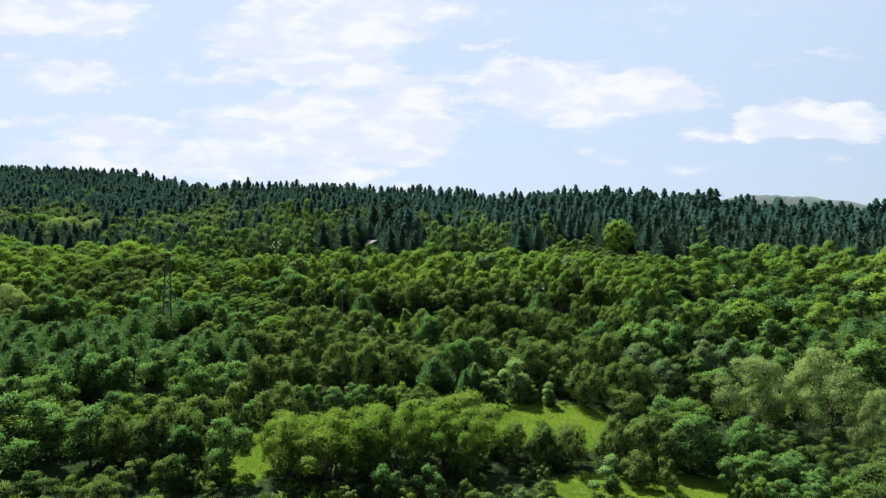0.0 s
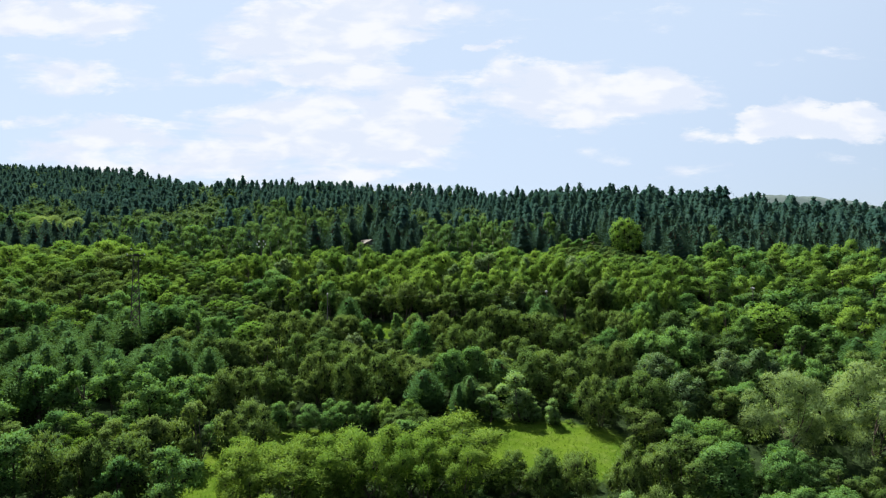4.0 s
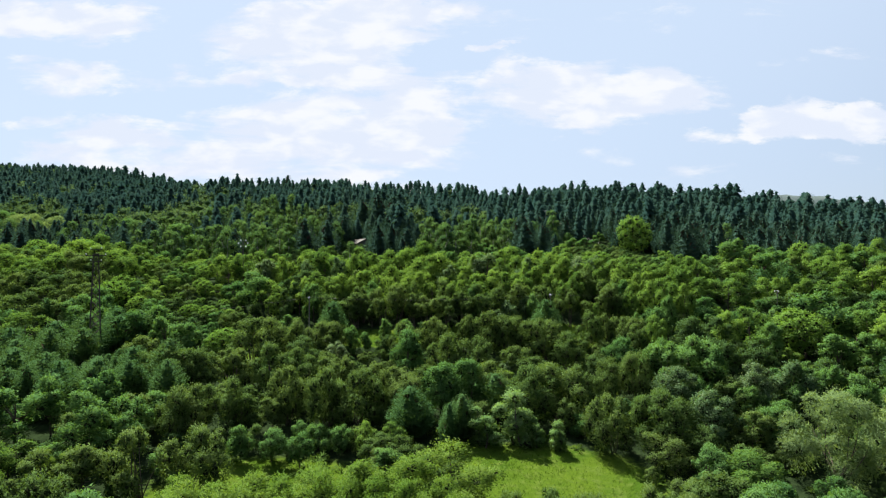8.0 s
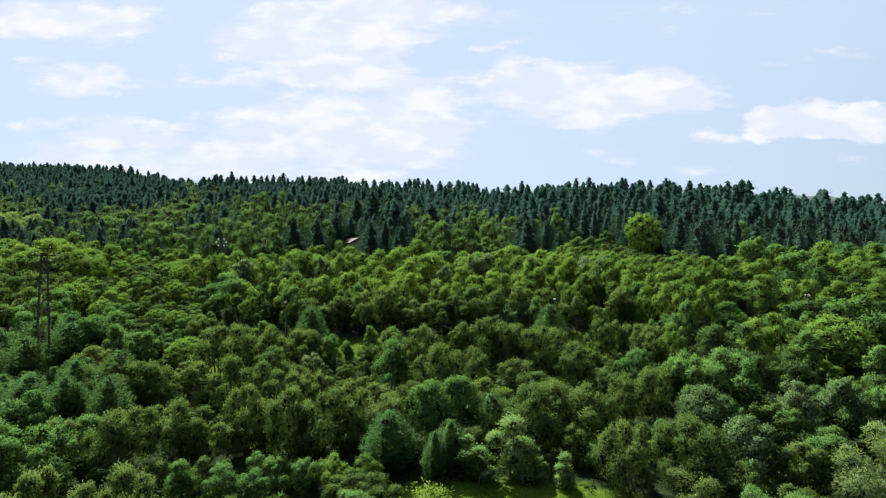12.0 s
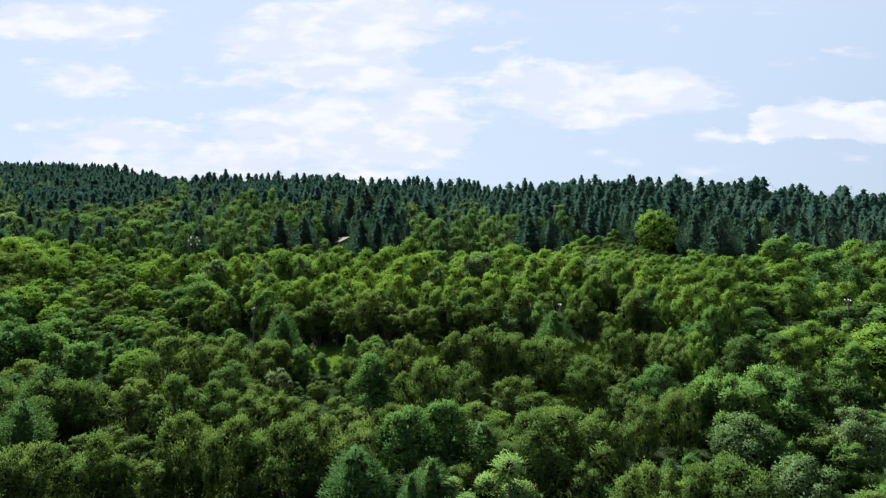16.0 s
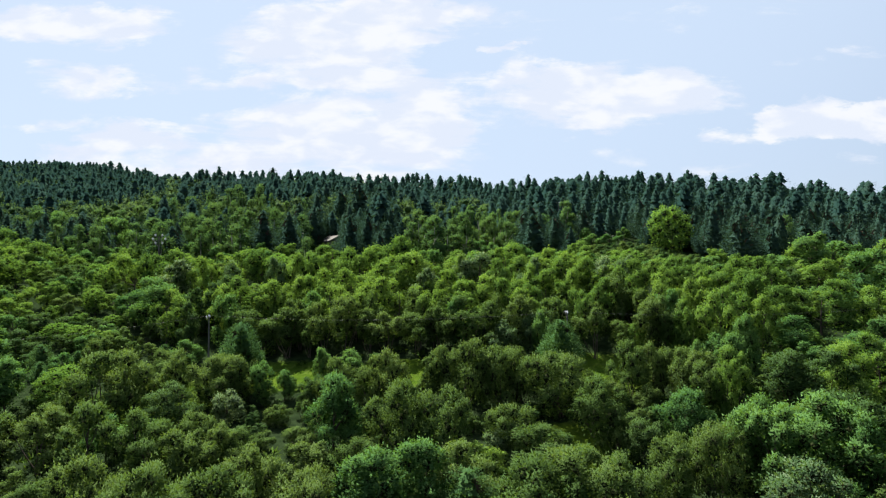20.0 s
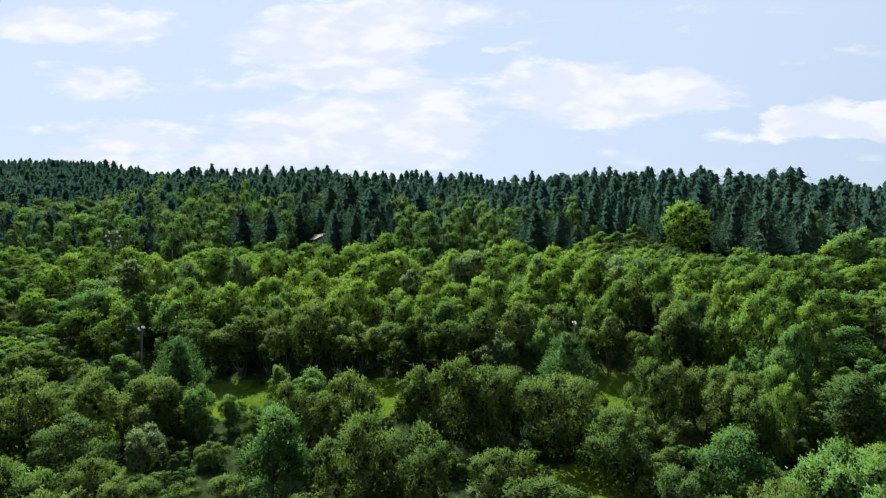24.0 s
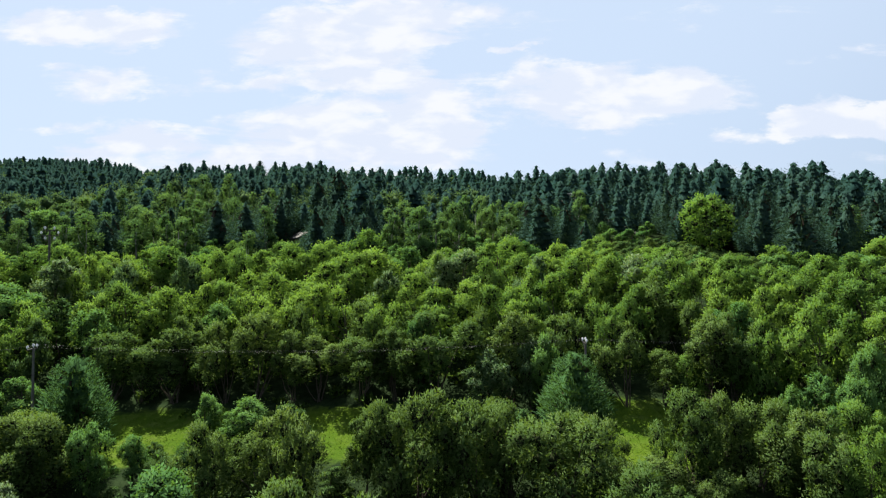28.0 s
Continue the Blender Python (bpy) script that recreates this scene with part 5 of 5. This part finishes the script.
# ---- houses on the hill ----
def house(x, y, w, d, h, rise, turn, wall_mat, roof_mat, label, hip=0.0, drop=0.3):
    z = float(ground(x, y)) - drop
    ob = new("house")
    ob.matrix_world = Matrix.Translation((x, y, z)) @ Matrix.Rotation(turn, 4, "Z")
    tagged(ob, label, "house", "houses on the hill")
    t = 0.3
    for s in (-1, 1):
        part("wall", box(bmesh.new(), (w, t, h), (0, s * (d - t) / 2, h / 2)), wall_mat, ob)
        bm = bmesh.new()
        box(bm, (t, d - 2 * t, h), (s * (w - t) / 2, 0, h / 2))
        part("wall", bm, wall_mat, ob)
        if not hip:
            bm = bmesh.new()
            a = [bm.verts.new((px_, s * (d / 2 - e), pz_)) for e in (0, t) for px_, pz_ in ((-w / 2, h), (w / 2, h), (0, h + rise))]
            bm.faces.new(a[:3]), bm.faces.new(a[5:2:-1])
            for k in range(3):
                bm.faces.new((a[k], a[k + 3], a[(k + 1) % 3 + 3], a[(k + 1) % 3]))
            part("gable", bm, wall_mat, ob)
    over = 0.5
    for s in (-1, 1):
        bm = bmesh.new()
        e = rise / (w / 2)
        lowx, lowz = w / 2 + over, h - over * e
        pts = [(s * lowx, -d / 2 - over, lowz), (s * lowx, d / 2 + over, lowz), (0, d / 2 + over - hip, h + rise), (0, -d / 2 - over + hip, h + rise)]
        a = [bm.verts.new((q[0], q[1], q[2] + dz)) for dz in (0.02, 0.2) for q in pts]
        bm.faces.new(a[:4]), bm.faces.new(a[7:3:-1])
        for k in range(4):
            bm.faces.new((a[k], a[(k + 1) % 4], a[(k + 1) % 4 + 4], a[k + 4]))
        bmesh.ops.recalc_face_normals(bm, faces=bm.faces)
        part("roof", bm, roof_mat, ob)
        if hip:
            bm = bmesh.new()
            pts = [(-lowx, s * (d / 2 + over), lowz), (lowx, s * (d / 2 + over), lowz), (0, s * (d / 2 + over - hip), h + rise)]
            a = [bm.verts.new((q[0], q[1], q[2] + dz)) for dz in (0.02, 0.2) for q in pts]
            bm.faces.new(a[:3]), bm.faces.new(a[5:2:-1])
            for k in range(3):
                bm.faces.new((a[k], a[(k + 1) % 3], a[(k + 1) % 3 + 3], a[k + 3]))
            bmesh.ops.recalc_face_normals(bm, faces=bm.faces)
            part("roof", bm, roof_mat, ob)
    for wx in (-w / 4, w / 4):
        win = part("window", box(bmesh.new(), (1.25, 0.1, 1.35), (wx, -d / 2 - 0.02, 1.75)), TIMBER, ob)
        part("pane", box(bmesh.new(), (1.05, 0.04, 1.15), (wx, -d / 2 - 0.09, 1.75)), DARK_GLASS, win)
    part("chimney", box(bmesh.new(), (0.6, 0.6, 1.8), (w / 5, d / 5, h + rise * 0.75)), wall_mat, ob)
    return ob


house(-31.5, 262.5, 7.4, 8.0, 3.2, 1.8, radians(38), SHADED_WALL, OLD_BOARDS, "grey rendered house with a dark gabled roof among pines", drop=1.2)
house(-21.0, 442.0, 12.0, 13.0, 7.0, 3.0, radians(10), RENDER_WALL, ROOF_TILE, "white house with a grey hipped roof on the ridge", hip=5.5, drop=-2.5)
house(-61.0, 284.0, 6.0, 8.0, 4.0, 1.6, radians(15), TIMBER, ROOF_TILE, "small wooden hut with a pale low roof under pines")

# ---- the far hill ----
hx = np.linspace(300, 2300, 120)
hy = np.linspace(1500, 2300, 30)
HX, HY = np.meshgrid(hx, hy)
fall = np.clip((HY - 1500) / 350, 0, 1)
HZ = -24 + fall * (238 * np.exp(-((HX - 1006) / np.where(HX > 1006, 900.0, 450.0)) ** 2) + 20) + 1.5 * np.sin(HX * 0.05) * np.sin(HY * 0.031)
HZ += np.random.default_rng(3).uniform(0, 4, HZ.shape)
i = (np.arange(29)[:, None] * 120 + np.arange(119)[None, :]).ravel()
m, nn = material("distant_woods_haze_glow")
pos = nn.add("ShaderNodeNewGeometry").outputs["Position"]
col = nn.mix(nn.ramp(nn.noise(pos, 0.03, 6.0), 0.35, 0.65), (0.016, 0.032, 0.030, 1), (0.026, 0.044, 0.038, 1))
# haze of the distance put in as a faint blue glow
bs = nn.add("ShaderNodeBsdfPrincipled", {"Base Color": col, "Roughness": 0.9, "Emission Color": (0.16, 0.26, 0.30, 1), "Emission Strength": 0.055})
nn.tree.links.new(bs.outputs[0], nn.add("ShaderNodeOutputMaterial").inputs[0])
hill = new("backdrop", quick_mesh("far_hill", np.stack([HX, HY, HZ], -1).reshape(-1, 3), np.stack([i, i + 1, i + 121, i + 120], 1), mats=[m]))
tagged(hill, "hazy blue-green wooded hill in the distance", "hill", kind="structure")
